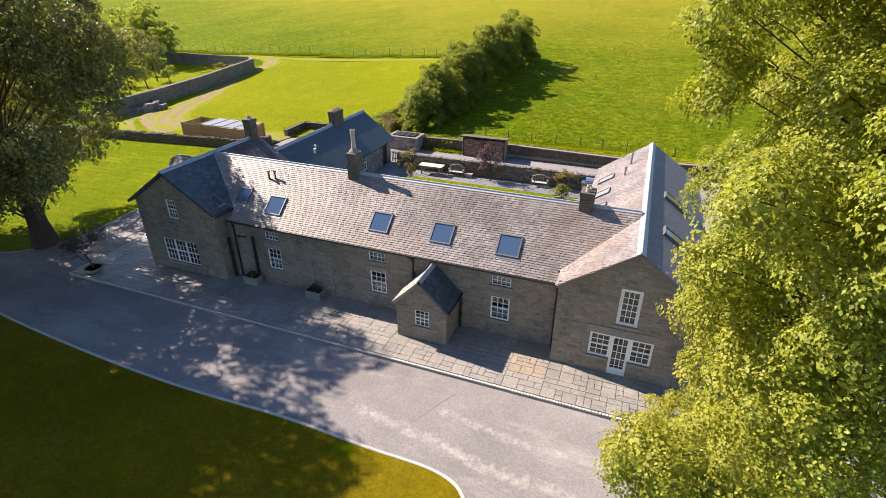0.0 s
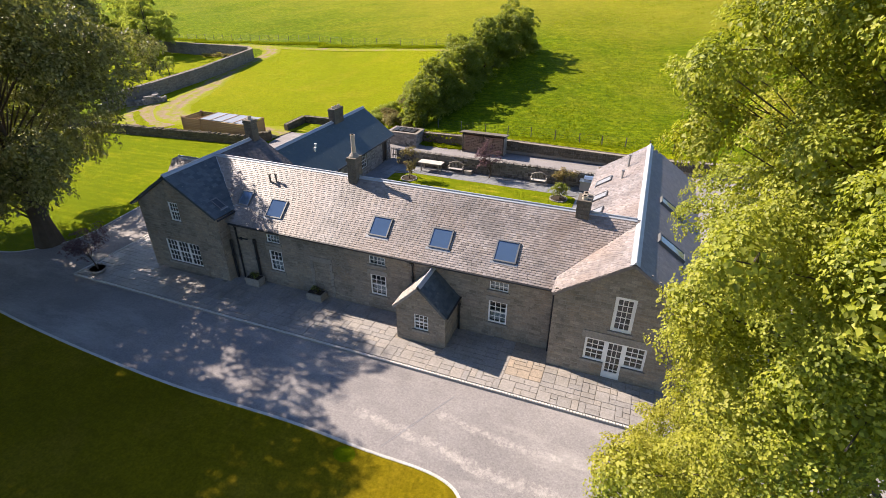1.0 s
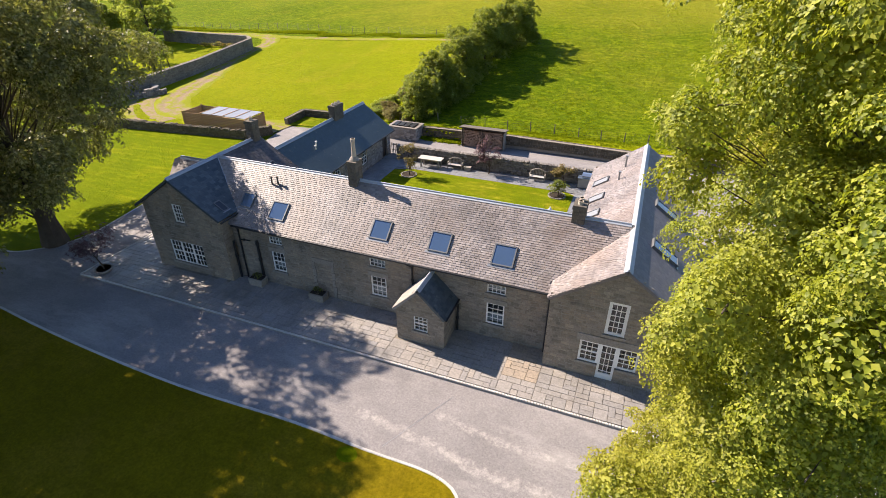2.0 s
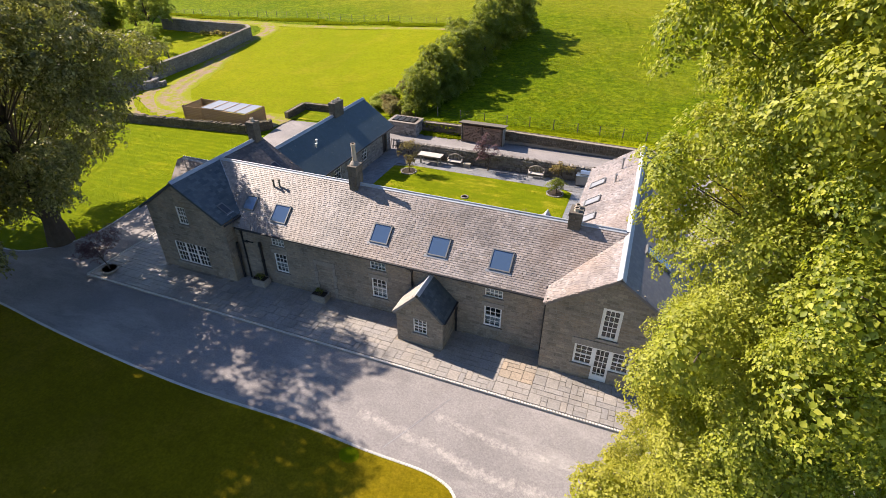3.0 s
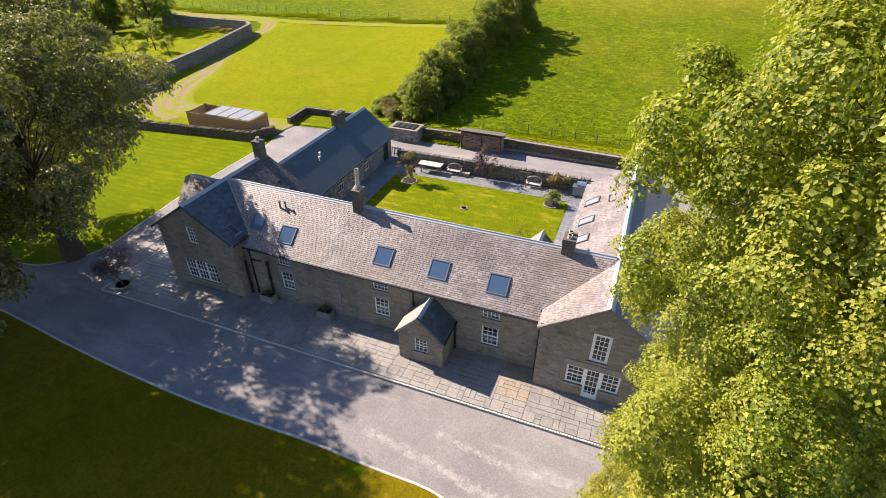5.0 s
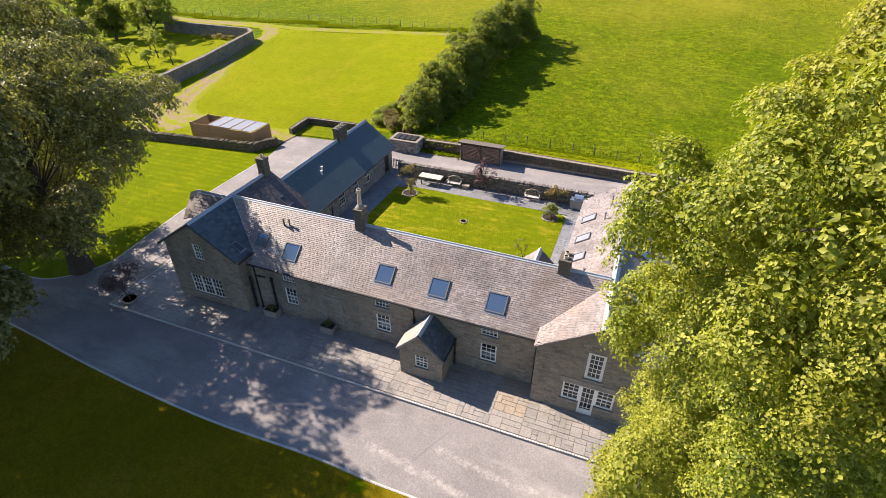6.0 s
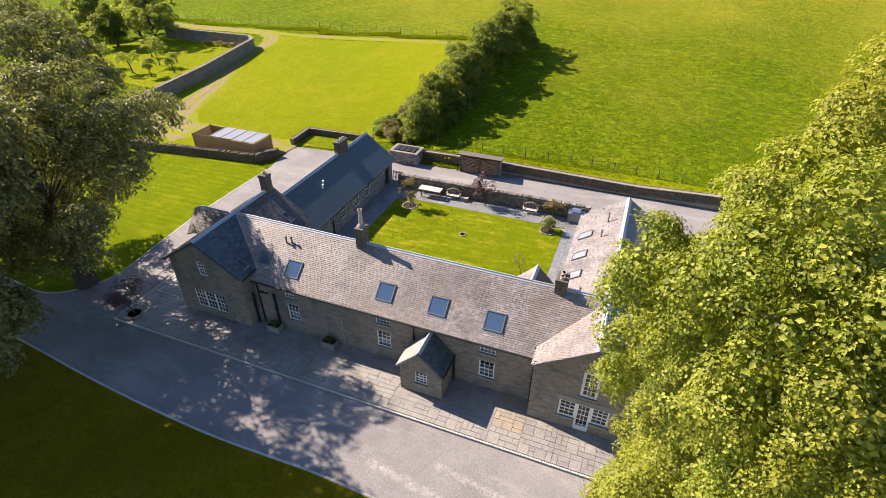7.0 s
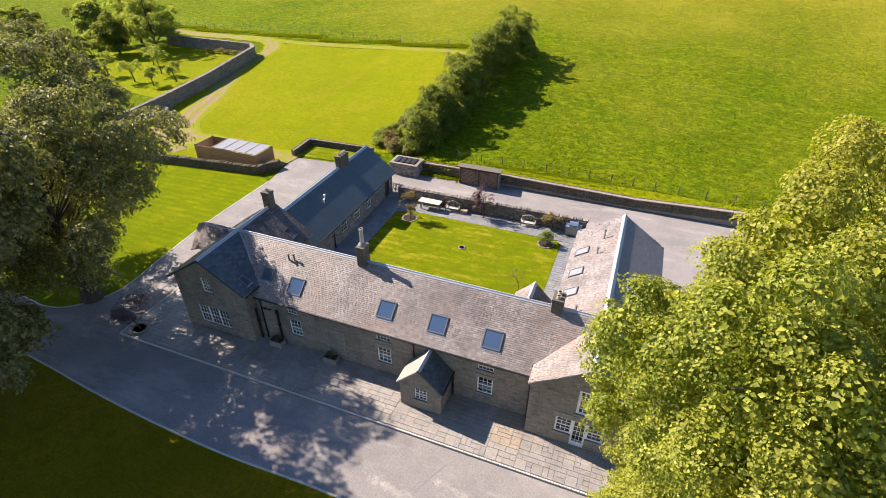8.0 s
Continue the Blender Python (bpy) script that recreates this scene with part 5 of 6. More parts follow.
# the dark trees by the drive that shade it
SIDE = scatter_blobs(30, (0.4, 1.6, 9.6), (8.2, 7.0, 6.6), 1.8, rng, -0.8)
SIDE += lobes([(1.8, -1.0, 5.0, 1.9), (3.3, -0.4, 6.3, 1.9), (0.6, -2.6, 4.8, 2.0), (-1.6, -3.0, 4.0, 2.2), (-3.4, -1.5, 5.0, 2.4), (5.2, 0.6, 12.2, 1.6), (4.4, 2.0, 9.5, 2.2), (5.2, 0.9, 14.5, 1.5), (6.7, 1.3, 12.5, 1.2), (1.2, -2.9, 8.0, 2.7), (3.4, -2.9, 9.6, 0.9), (1.5, -2.2, 12.3, 1.1), (4.2, -2.0, 12.0, 1.2), (5.6, -1.6, 13.0, 1.9), (-1.8, -2.2, 10.5, 2.9), (-2.5, -4.0, 7.0, 2.6)])
SIDE += lobes([(-1.8, 5.3, 4.6, 1.7), (1.0, 5.1, 6.4, 1.5), (2.3, 1.9, 7.2, 1.5), (0.0, 6.5, 9.2, 1.0), (2.6, 3.0, 10.0, 1.4), (3.1, 1.0, 6.0, 1.3), (0.7, 2.0, 5.0, 1.3), (-1.5, 3.0, 15.3, 2.2), (-4.0, 2.0, 16.0, 2.4), (1.0, 2.5, 13.6, 2.0), (-0.4, 2.3, 4.2, 1.0), (2.3, -1.1, 4.2, 1.0), (0.2, -2.1, 4.0, 1.7), (5.8, -1.7, 7.5, 1.5), (4.8, 1.0, 11.0, 1.5), (-3.0, 3.0, 5.5, 1.5), (-3.0, -1.0, 3.2, 1.8), (-5.0, 1.0, 4.0, 2.2), (-6.0, 4.8, 5.0, 1.8), (-6.5, 6.5, 5.5, 1.6), (-5.0, 3.0, 4.5, 1.7), (-7.5, 5.0, 7.0, 2.0)])
SIDE += lobes([(-4.2, 5.3, 15.8, 2.2), (-1.3, 5.3, 15.4, 2.0), (0.4, 5.3, 13.8, 1.8), (2.1, 5.0, 12.8, 1.5), (3.6, 3.5, 12.4, 1.3), (-4.5, 7.8, 13.8, 1.6), (6.6, -2.7, 7.5, 1.7), (4.6, -2.9, 6.2, 1.7), (7.3, -2.5, 7.4, 1.2), (6.8, -2.6, 6.0, 1.2)])
SIDE[18] = (-3.4, 3.4, 10.2, 1.7, 1.7, 1.3)
SIDE[0], SIDE[9], SIDE[17] = (5.6, 1.9, 9.2, 1.4, 1.4, 1.1), (-1.8, 7.3, 12.4, 1.4, 1.4, 1.1), (-2.6, 3.0, 11.9, 2.1, 2.1, 1.6)
tree("lime_tree", (-31.2, -0.3, 0), 15.5, 0.62, SIDE, 0, 0, 0.52, 0.19, LEAF_DARK, 102, "large dark-leaved tree on the side lawn", lean=(-1.5, 0.8), branches=2, sprayed=(1.0, 0.95, 0.6, (0.3, 0.2)), limb=0.13)
LAWN_TREE = scatter_blobs(34, (0.8, 0.2, 9.8), (8.4, 7.0, 8.2), 2.1, rng, -0.85)
LAWN_TREE += lobes([(8.1, 4.7, 14, 2.1), (8.6, 2.2, 14, 2.3), (6.6, 2.6, 13, 2.7), (7.6, 3.6, 11, 2.0), (9.4, 2.6, 14, 1.4), (6.6, 0.6, 12, 2.6), (8.6, -0.4, 12, 2.6), (5.6, -1.4, 10, 2.6)], 0.9)
LAWN_TREE += lobes([(-1.4, 5.9, 14.0, 1.7), (1.1, 5.6, 13.6, 1.6), (3.3, 5.3, 12.5, 1.5), (5.0, 5.2, 12.0, 1.4), (6.6, 5.2, 12.0, 1.4), (8.1, 5.2, 12.4, 1.5), (-2.9, 1.6, 12.0, 1.8), (-0.5, 1.1, 10.5, 1.8), (-0.9, 1.3, 12.6, 1.6)])
LAWN_TREE += lobes([(4.1, 3.1, 3.2, 1.9), (6.1, 2.4, 4.5, 2.1), (2.6, 4.2, 2.4, 1.5), (5.6, 0.8, 3.2, 2.1), (7.0, 1.2, 7.0, 2.2)])
tree("lime_tree", (-32.6, -9.6, 0), 17.5, 0.6, LAWN_TREE, 0, 0, 0.68, 0.24, LEAF_DARK, 103, "large dark tree standing on the front lawn", sprayed=(0.95, 1.0, 0.6, (0.45, 0.6)), limb=0.15)
# two more trees, mostly unseen, added to block sun from drive and lawn
tree("lime_tree", (-43.0, -2.6, 0), 18.0, 0.55, scatter_blobs(44, (0, 0, 10.3), (5.8, 5.2, 8.4), 2.0, rng, -0.85), 500, 40, 0.8, 0.42, LEAF_DARK, 105, "mostly unseen dark tree added to shade the far end of the drive")
tree("lime_tree", (-33.0, -19.0, 0), 17.0, 0.6, scatter_blobs(30, (0, 0, 9.5), (8.2, 7.0, 8.0), 2.2, rng, -0.85), 700, 40, 0.75, 0.36, LEAF_DARK, 106, "mostly unseen dark tree added to shade the front lawn")

# the overgrown hedge between the two fields
hr = random.Random(9)
for i in range(12):
    t = i / 11
    x = -19.4 + 1.4 * t + hr.uniform(-0.4, 0.4)
    y = 31.8 + 33.8 * t
    h = (5.2 if i == 0 else 6.3) + 0.9 * hr.random() if i < 8 else 6.6 + 0.9 * hr.random()
    w = 2.0 if i < 9 else 3.7
    z = ground_z(x, y)
    crown = scatter_blobs(12, (0, 0, h * 0.55), (w, 2.6, h * 0.52), 1.3, hr, -0.7) + scatter_blobs(8, (0, 0, 1.0), (w * 1.05, 2.4, 1.1), 1.1, hr, -0.4)
    tree("hedge_tree", (x, y, z), h, 0.14, crown, 320, 34, 0.5, 0.26, LEAF_HEDGE, 200 + i, "bushy hedgerow tree with dull green leaves", group="overgrown hedgerow", inner=0.35)
for i, (x, y, h) in enumerate(((-23.9, 32.4, 1.4), (-25.3, 33.2, 1.1), (-22.9, 31.2, 1.6), (-24.4, 34.2, 1.3), (-23.2, 35.0, 1.9), (-24.6, 31.3, 0.9), (-22.2, 29.9, 1.5), (-23.6, 36.4, 1.7), (-20.8, 29.7, 1.2))):
    tree("hedge_shrub", (x, y, ground_z(x, y)), h, 0.05, scatter_blobs(7, (0, 0, h * 0.5), (0.9, 0.9, h * 0.45), 0.45, hr, -0.6), 70, 30, 0.3, 0.17, LEAF_RUST if i % 2 == 0 else LEAF_FRUIT, 220 + i, "straggly brownish shrub at the end of the hedge", group="hedge shrubs", category="shrub", inner=0.3)

# the walled garden and the copse behind it
for i, (x, y, h) in enumerate(((-70.2, 44.0, 4.4), (-70.6, 39.2, 3.6), (-66.4, 38.8, 2.8), (-64.8, 41.6, 3.0), (-75.5, 47.5, 3.4), (-77, 40, 3.8))):
    tree("apple_tree", (x, y, ground_z(x, y)), h, 0.11, scatter_blobs(8, (0, 0, h * 0.66), (h * 0.42, h * 0.42, h * 0.34), h * 0.17, hr, -0.5), 60, 34, 0.34, 0.18, LEAF_FRUIT, 240 + i, "small open fruit tree in the walled garden", group="orchard trees")
for i, (x, y, h, w) in enumerate(((-82.5, 55.0, 11.5, 5.2), (-90, 58.5, 11.0, 4.8), (-86.5, 50.5, 6.8, 2.6), (-97, 55, 7.0, 4.0), (-104, 60, 7.0, 4.0), (-93, 46, 4.5, 2.8), (-110, 50, 7.0, 4.0), (-101, 68, 9.0, 4.0))):
    crown = scatter_blobs(14, (0, 0, h * 0.55), (w, w, h * 0.5), h * 0.16, hr, -0.75) + scatter_blobs(6, (0, 0, h * 0.22), (w * 0.9, w * 0.9, h * 0.18), h * 0.12, hr, -0.5)
    tree("copse_tree", (x, y, ground_z(x, y)), h, 0.22, crown, 260, 36, 0.7, 0.36, LEAF_FRUIT if i in (0, 1, 3) else LEAF_HEDGE, 260 + i, "leafy tree at the back of the walled garden", group="garden copse", inner=0.4)
for i in range(12):
    x, y, h = -85 - hr.uniform(0, 26), 40 + hr.uniform(-5, 12), hr.uniform(1.8, 3.4)
    tree("garden_shrub", (x, y, ground_z(x, y)), h, 0.06, scatter_blobs(7, (0, 0, h * 0.5), (h * 0.65, h * 0.65, h * 0.42), h * 0.28, hr, -0.6), 80, 32, 0.45, 0.26, LEAF_FRUIT if i % 3 else LEAF_HEDGE, 280 + i, "rounded shrub in the walled garden", group="garden shrubs", category="shrub", inner=0.3)
for i in range(12):
    x, y, h = -73.5 + 0.85 * i, 57.6 + hr.uniform(-0.4, 0.4), hr.uniform(0.6, 1.0)
    tree("border_plant", (x, y, ground_z(x, y)), h, 0.03, scatter_blobs(4, (0, 0, h * 0.5), (0.4, 0.4, h * 0.4), 0.28, hr, -0.5), 24, 24, 0.22, 0.14, LEAF_FLOWER, 320 + i, "flowering border plant beneath the garden wall", group="flower border", category="flowers", inner=0.3)


# ---- stone walls of the yard and garden ----
def dry_wall(name, line, height, thick, label, seed, cope=True, limit=120, mat=None, size=(0.2, 0.5), cope_size=(0.09, 0.2, 0.16, 0.3)):
    """A rubble wall along a line on the ground, with stones on edge along its top."""
    rng = random.Random(seed)
    core, st, cap = MB(), [], []
    pts = [Vector((*p[:2], ground_z(*p[:2]))) for p in line]
    for a, b in zip(pts, pts[1:]):
        u = (b - a)
        length = u.length
        u = Vector((u.x, u.y, 0)).normalized()
        v = Vector((-u.y, u.x, 0))
        low, h = min(a.z, b.z) - 0.15, height
        ring = [a - v * thick * 0.42, b - v * thick * 0.42, b + v * thick * 0.42, a + v * thick * 0.42]
        core.prism([Vector((p.x, p.y, low)) for p in ring], [Vector((p.x, p.y, p.z + h - 0.04)) for p in ring])
        for side in (-1, 1):
            z = 0.0
            while z < h - 0.05:
                ch = rng.uniform(0.12, 0.22)
                s = 0.0
                while s < length:
                    e = min(length, s + rng.uniform(*size))
                    t = (s + e) / 2 / length
                    g = a.z + (b.z - a.z) * t
                    d = rng.uniform(0.1, 0.17)
                    p = a.lerp(b, t)
                    zz = min(ch, h - z)
                    st.append(frame_of(Vector((p.x, p.y, g + z + zz / 2)) + v * side * (thick * 0.42), -u * side, Z, v * -side * -1, (max(0.05, e - s - 0.03), zz - 0.02, d)))
                    s = e
                z += ch
        if cope:
            s = 0.0
            while s < length:
                w = rng.uniform(*cope_size[:2])
                t = min(1, (s + w / 2) / length)
                p = a.lerp(b, t)
                k = rng.uniform(*cope_size[2:])
                tilt = (Z + u * rng.uniform(-0.3, 0.3)).normalized()
                x = (u - tilt * u.dot(tilt)).normalized()
                cap.append(frame_of(Vector((p.x, p.y, p.z + h + k / 2 - 0.04)), x, v, tilt, (w * 0.85, thick * rng.uniform(0.8, 1.1), k)))
                s += w
    ob = thing(name, (pts[0].x, pts[0].y, pts[0].z), label, "wall", "", "structure")
    w = part("wall_core", core, MORTAR, ob)
    rng.shuffle(st)
    pieces("stone", st, BLOCKS.get(mat, FIELD_BLOCK), mat or FIELD_STONE, ob, limit)
    if cap:
        pieces("cope_stone", cap, BLOCKS.get(mat, FIELD_BLOCK), mat or FIELD_STONE, ob, limit)
    return ob


FIELD_BLOCK = unit_block("stone", FIELD_STONE, 0.3)
BLOCKS = {MOSSY_STONE: unit_block("stone", MOSSY_STONE, 0.3), GARDEN_STONE: unit_block("stone", GARDEN_STONE, 0.3), COURT_STONE: unit_block("stone", COURT_STONE, 0.35)}
dry_wall("courtyard_wall", [(-17.2, 20.85), (-8.5, 20.98), (0.0, 21.1)], 1.14, 0.45, "grey dry-stone courtyard wall with rounded coping stones", 81, limit=250, mat=COURT_STONE, size=(0.12, 0.34), cope_size=(0.16, 0.3, 0.14, 0.22))
dry_wall("field_wall", [(-17.3, 26.9), (-8, 26.92), (3.5, 26.9), (12.3, 26.95)], 0.86, 0.5, "mossy stone wall that holds the pasture bank", 82, cope=False, limit=250, mat=MOSSY_STONE)
dry_wall("paddock_wall", [(-62, 17.0), (-46.3, 18.5), (-33.0, 20.1), (-31.7, 22.3)], 0.7, 0.5, "dry-stone wall with coping along the side lawn", 83, limit=150, mat=MOSSY_STONE)
dry_wall("pen_wall", [(-32.0, 25.1), (-32.2, 28.6), (-24.2, 28.9)], 0.75, 0.4, "low rubble wall round a small grass plot", 84, cope=False, limit=80, mat=MOSSY_STONE)
dry_wall("garden_wall", [(-84, 59.4), (-64, 58.6), (-62.2, 57.0), (-58.6, 42), (-56.6, 31), (-55.6, 23.5)], 1.9, 0.5, "high stone wall of the walled garden", 85, cope=False, limit=100, size=(0.3, 0.7), mat=GARDEN_STONE)

dry_wall("stone_heap", [(-56.0, 30.6), (-55.0, 30.2), (-54.3, 29.2), (-54.5, 28.0)], 0.7, 0.6, "curved heap of loose stones by the garden wall", 86, cope=True, limit=60)

# ---- paving ----
def flags(name, x0, x1, y0, y1, z, mat, seed, label, cell=0.27, limit=300, me=None, holes=()):
    """Random-coursed paving: flags one or two cells each way, with open joints."""
    rng = random.Random(seed)
    nx, ny = int((x1 - x0) / cell), int((y1 - y0) / cell)
    cx, cy = (x1 - x0) / nx, (y1 - y0) / ny
    used, out = set(), []
    for j in range(ny):
        for i in range(nx):
            if (i, j) in used:
                continue
            w = rng.choice((1, 2, 2, 2, 3)) if (j + i) % 2 else rng.choice((1, 2))
            d = rng.choice((1, 1, 2))
            w = min(w, nx - i)
            d = min(d, ny - j)
            while w > 1 and any((i + k, j) in used for k in range(w)):
                w -= 1
            while d > 1 and any((i + k, j + q) in used for k in range(w) for q in range(d)):
                d -= 1
            used |= {(i + k, j + q) for k in range(w) for q in range(d)}
            px, py = x0 + (i + w / 2) * cx, y0 + (j + d / 2) * cy
            if any(a < px < b and c < py < e for a, b, c, e in holes):
                continue
            out.append(frame_of((px, py, z + rng.uniform(-0.006, 0.006)), X, Y, (Z + X * rng.uniform(-0.006, 0.006)).normalized(), (w * cx - 0.022, d * cy - 0.022, 0.05)))
    rng.shuffle(out)
    bed = MB()
    bed.box(x0, x1, y0, y1, 0.0, z - 0.004)
    ob = tagged(new(name, bed.mesh(name, MORTAR)), label, "pavement", "", "structure")
    pieces("flagstone", out, me, mat, ob, limit)
    return ob


FLAG = unit_block("flagstone", PAVING, 0.02)
COURT_FLAG = unit_block("flagstone", COURT_PAVING, 0.02)
WARM_FLAG = unit_block("flagstone", WARM_PAVING, 0.02)
WALLS_IN = ((-22.75, -17.4, 0.15, 7), (-6.86, -4.5, -0.72, 1))
flags("terrace_pavement", -26.1, -1.55, -2.3, 0.9, 0.13, PAVING, 91, "grey stone flag terrace along the house front", me=FLAG, holes=WALLS_IN)
flags("threshold_pavement", -1.55, 0.02, -1.3, 0.9, 0.13, WARM_PAVING, 92, "warm sandstone flags by the corner of the house", cell=0.235, me=WARM_FLAG)
flags("threshold_edge", -1.55, 0.02, -2.3, -1.3, 0.13, PAVING, 98, "stone flags between house corner and drive", me=FLAG)
flags("garden_door_pavement", 0.02, 7.0, -2.3, -0.02, 0.13, PAVING, 93, "stone flags before the French window", me=FLAG)
flags("side_pavement", -26.1, -24.2, 0.9, 3.2, 0.13, PAVING, 94, "stone flags beside the gable", me=FLAG)
flags("side_path", -24.2, -22.78, 0.9, 3.2, 0.13, PAVING, 94, "stone flags beside the gable", me=FLAG)
setts("terrace_edging", [(-26.2, 3.2), (-26.2, -2.38), (7.0, -2.38)], "row of pale setts edging the terrace", width=0.1, height=0.05, pitch=0.125, base=0.1)
solid("terrace_riser", MB().box(-26.25, 7.0, -2.43, -2.33, -0.03, 0.1).box(-26.25, -26.15, -2.33, 3.2, -0.03, 0.1), FIELD_STONE, "stone riser under the terrace edging", "kerb")

flags("court_path_west", -18.38, -16.4, 7.5, 20.78, 0.05, COURT_PAVING, 95, "dark blue-grey stone path beside the cottage", me=COURT_FLAG, limit=150)
flags("court_path_north", -16.4, -0.02, 18.95, 20.78, 0.05, COURT_PAVING, 96, "blue-grey stone path under the courtyard wall", me=COURT_FLAG, limit=150)
flags("court_path_east", -1.55, -0.02, 7.5, 18.95, 0.05, COURT_PAVING, 97, "blue-grey stone path beside the east wing", me=COURT_FLAG, limit=100)
flat_area("courtyard_lawn", [(-16.38, 7.0), (-1.57, 7.0), (-1.57, 18.6), (-2.6, 19.25), (-7.0, 19.1), (-11.4, 19.35), (-14.2, 19.2), (-16.38, 18.4)], 0.06, 0.06, LAWN, "bright mown lawn of the courtyard", "lawn")
flat_area("pen_lawn", [(-31.7, 25.4), (-27, 25.7), (-24.4, 26.5), (-24.4, 28.6), (-31.8, 28.3)], 0.05, 0.05, LAWN, "small grass plot within low walls", "lawn")
dry_wall("ruined_wall", [(-57.5, 24.0), (-54.6, 27.6), (-53.6, 30.2)], 0.45, 0.5, "tumbled low stone wall by the garden", 86, limit=40)


# ---- things of the yard ----
def local(name, mb, mat, parent, label=""):
    """A part of a thing that is built about its own origin."""
    ob = new(name, mb.mesh(name, mat))
    ob.parent = parent
    return tagged(ob, label)


def bench():
    ob = thing("garden_bench", (0, 0, 0), "weathered wooden garden bench with an arched back", "bench", "courtyard benches")
    for y in (-0.22, -0.09, 0.04, 0.17):
        local("seat_slat", MB().box(-0.72, 0.72, y - 0.055, y + 0.055, 0.41, 0.44), PALEWOOD, ob)
    for x in (-0.7, 0.7):
        local("leg", MB().box(x - 0.03, x + 0.03, -0.27, -0.21, 0, 0.62), GREYWOOD, ob)
        local("leg", MB().box(x - 0.03, x + 0.03, 0.21, 0.27, 0, 0.85), GREYWOOD, ob)
        local("armrest", MB().box(x - 0.04, x + 0.04, -0.28, 0.24, 0.62, 0.66), GREYWOOD, ob)
    rail = MB()
    pts = [Vector((-0.7 + 1.4 * i / 10, 0.25, 0.78 + 0.26 * math.sin(math.pi * i / 10))) for i in range(11)]
    rail.tube(pts, [0.05] * len(pts), 6)
    local("top_rail", rail, GREYWOOD, ob)
    for i in range(1, 10):
        x = -0.7 + 0.14 * i
        local("back_slat", MB().box(x - 0.025, x + 0.025, 0.23, 0.26, 0.44, 0.76 + 0.26 * math.sin(math.pi * i / 10)), GREYWOOD, ob)
    for ch in ob.children:
        ch.data.transform(Matrix.Scale(0.87, 4))
    return ob


b1 = bench()
b1.matrix_basis = pose(-11.65, 20.3, 0.08, 0, 0, 3)
copy_thing(b1, pose(-4.75, 20.35, 0.08, 0, 0, 2))

table = thing("picnic_table", (-13.7, 20.0, 0.08), "pale wooden outdoor table with a plank top", "table")
for j in range(5):
    y = 19.66 + 0.17 * j
    part("top_plank", MB().box(-14.75, -12.7, y - 0.078, y + 0.078, 0.8, 0.84), PALEWOOD, table)
for x in (-14.5, -12.95):
    for y in (19.7, 20.28):
        part("leg", MB().box(x - 0.05, x + 0.05, y - 0.05, y + 0.05, 0.075, 0.8), GREYWOOD, table)
for y in (19.7, 20.28):
    part("apron", MB().box(-14.45, -13.0, y - 0.02, y + 0.02, 0.68, 0.8), GREYWOOD, table)

grill = thing("barbecue", (-0.95, 20.4, 0.08), "grey metal barbecue grill on a cabinet", "barbecue")
part("cabinet", MB().box(-1.55, -0.35, 20.05, 20.65, 0.14, 0.9), GREYFRAME, grill)
hood = MB()
ring = [(20.1, 0.92), (20.07, 1.12), (20.22, 1.27), (20.46, 1.27), (20.62, 1.12), (20.62, 0.92)]
hood.prism([(-1.3, y, z) for y, z in ring], [(-0.6, y, z) for y, z in ring])
part("hood", hood, STEEL, grill, "rounded steel hood")
part("worktop", MB().box(-1.6, -0.3, 20.02, 20.68, 0.9, 0.925), STEEL, grill)
part("handle", MB().tube([(-1.25, 20.0, 1.1), (-0.65, 20.0, 1.1)], [0.02, 0.02], 8), BLACK, grill)
for x in (-1.5, -0.4):
    for y in (20.1, 20.6):
        part("foot", MB().box(x - 0.03, x + 0.03, y - 0.03, y + 0.03, 0.074, 0.14), BLACK, grill)

box_ = thing("planter_box", (-10.75, 20.25, 0.08), "small weathered wooden box beside the bench", "planter")
part("body", MB().box(-10.85, -10.3, 20.15, 20.45, 0.075, 0.36), GREYWOOD, box_)
part("rim", MB().box(-10.88, -10.27, 20.12, 20.48, 0.36, 0.4), GREYWOOD, box_)


def ring_bed(x, y, r, seed):
    ob = thing("tree_ring", (x, y, 0.06), "round bed edged with pale setts in the lawn", "flower bed", "round beds")
    rr = random.Random(seed)
    n = int(r * 2 * math.pi / 0.15)
    for i in range(n):
        a = math.tau * i / n
        u = Vector((-math.sin(a), math.cos(a), 0))
        v = Vector((math.cos(a), math.sin(a), 0))
        one = MB()
        one.stone((x + r * v.x, y + r * v.y, 0.09), u * 0.065, v * 0.045, Z * 0.045, rr)
        part("edging_stone", one, FIELD_STONE, ob)
    soil = MB()
    soil.tube([(x, y, 0.03), (x, y, 0.09)], [r - 0.05, r - 0.08], 20)
    part("soil", soil, SOIL, ob)


ring_bed(-14.75, 17.75, 0.62, 1)
ring_bed(-2.75, 18.1, 0.62, 2)
br = random.Random(77)
tree("ornamental_tree", (-14.75, 17.75, 0.08), 2.8, 0.05, scatter_blobs(24, (0, 0, 1.5), (1.05, 1.05, 1.45), 0.26, br, -0.9), 110, 24, 0.2, 0.085, LEAF_RUST, 301, "small ornamental tree with rusty thin leaves", inner=0.2)
tree("purple_tree", (-8.75, 20.25, 0.07), 3.0, 0.05, scatter_blobs(14, (0, 0, 1.75), (1.1, 0.6, 1.4), 0.42, br, -0.9), 85, 30, 0.24, 0.1, LEAF_RED, 302, "small purple-leaved tree against the courtyard wall", inner=0.2)
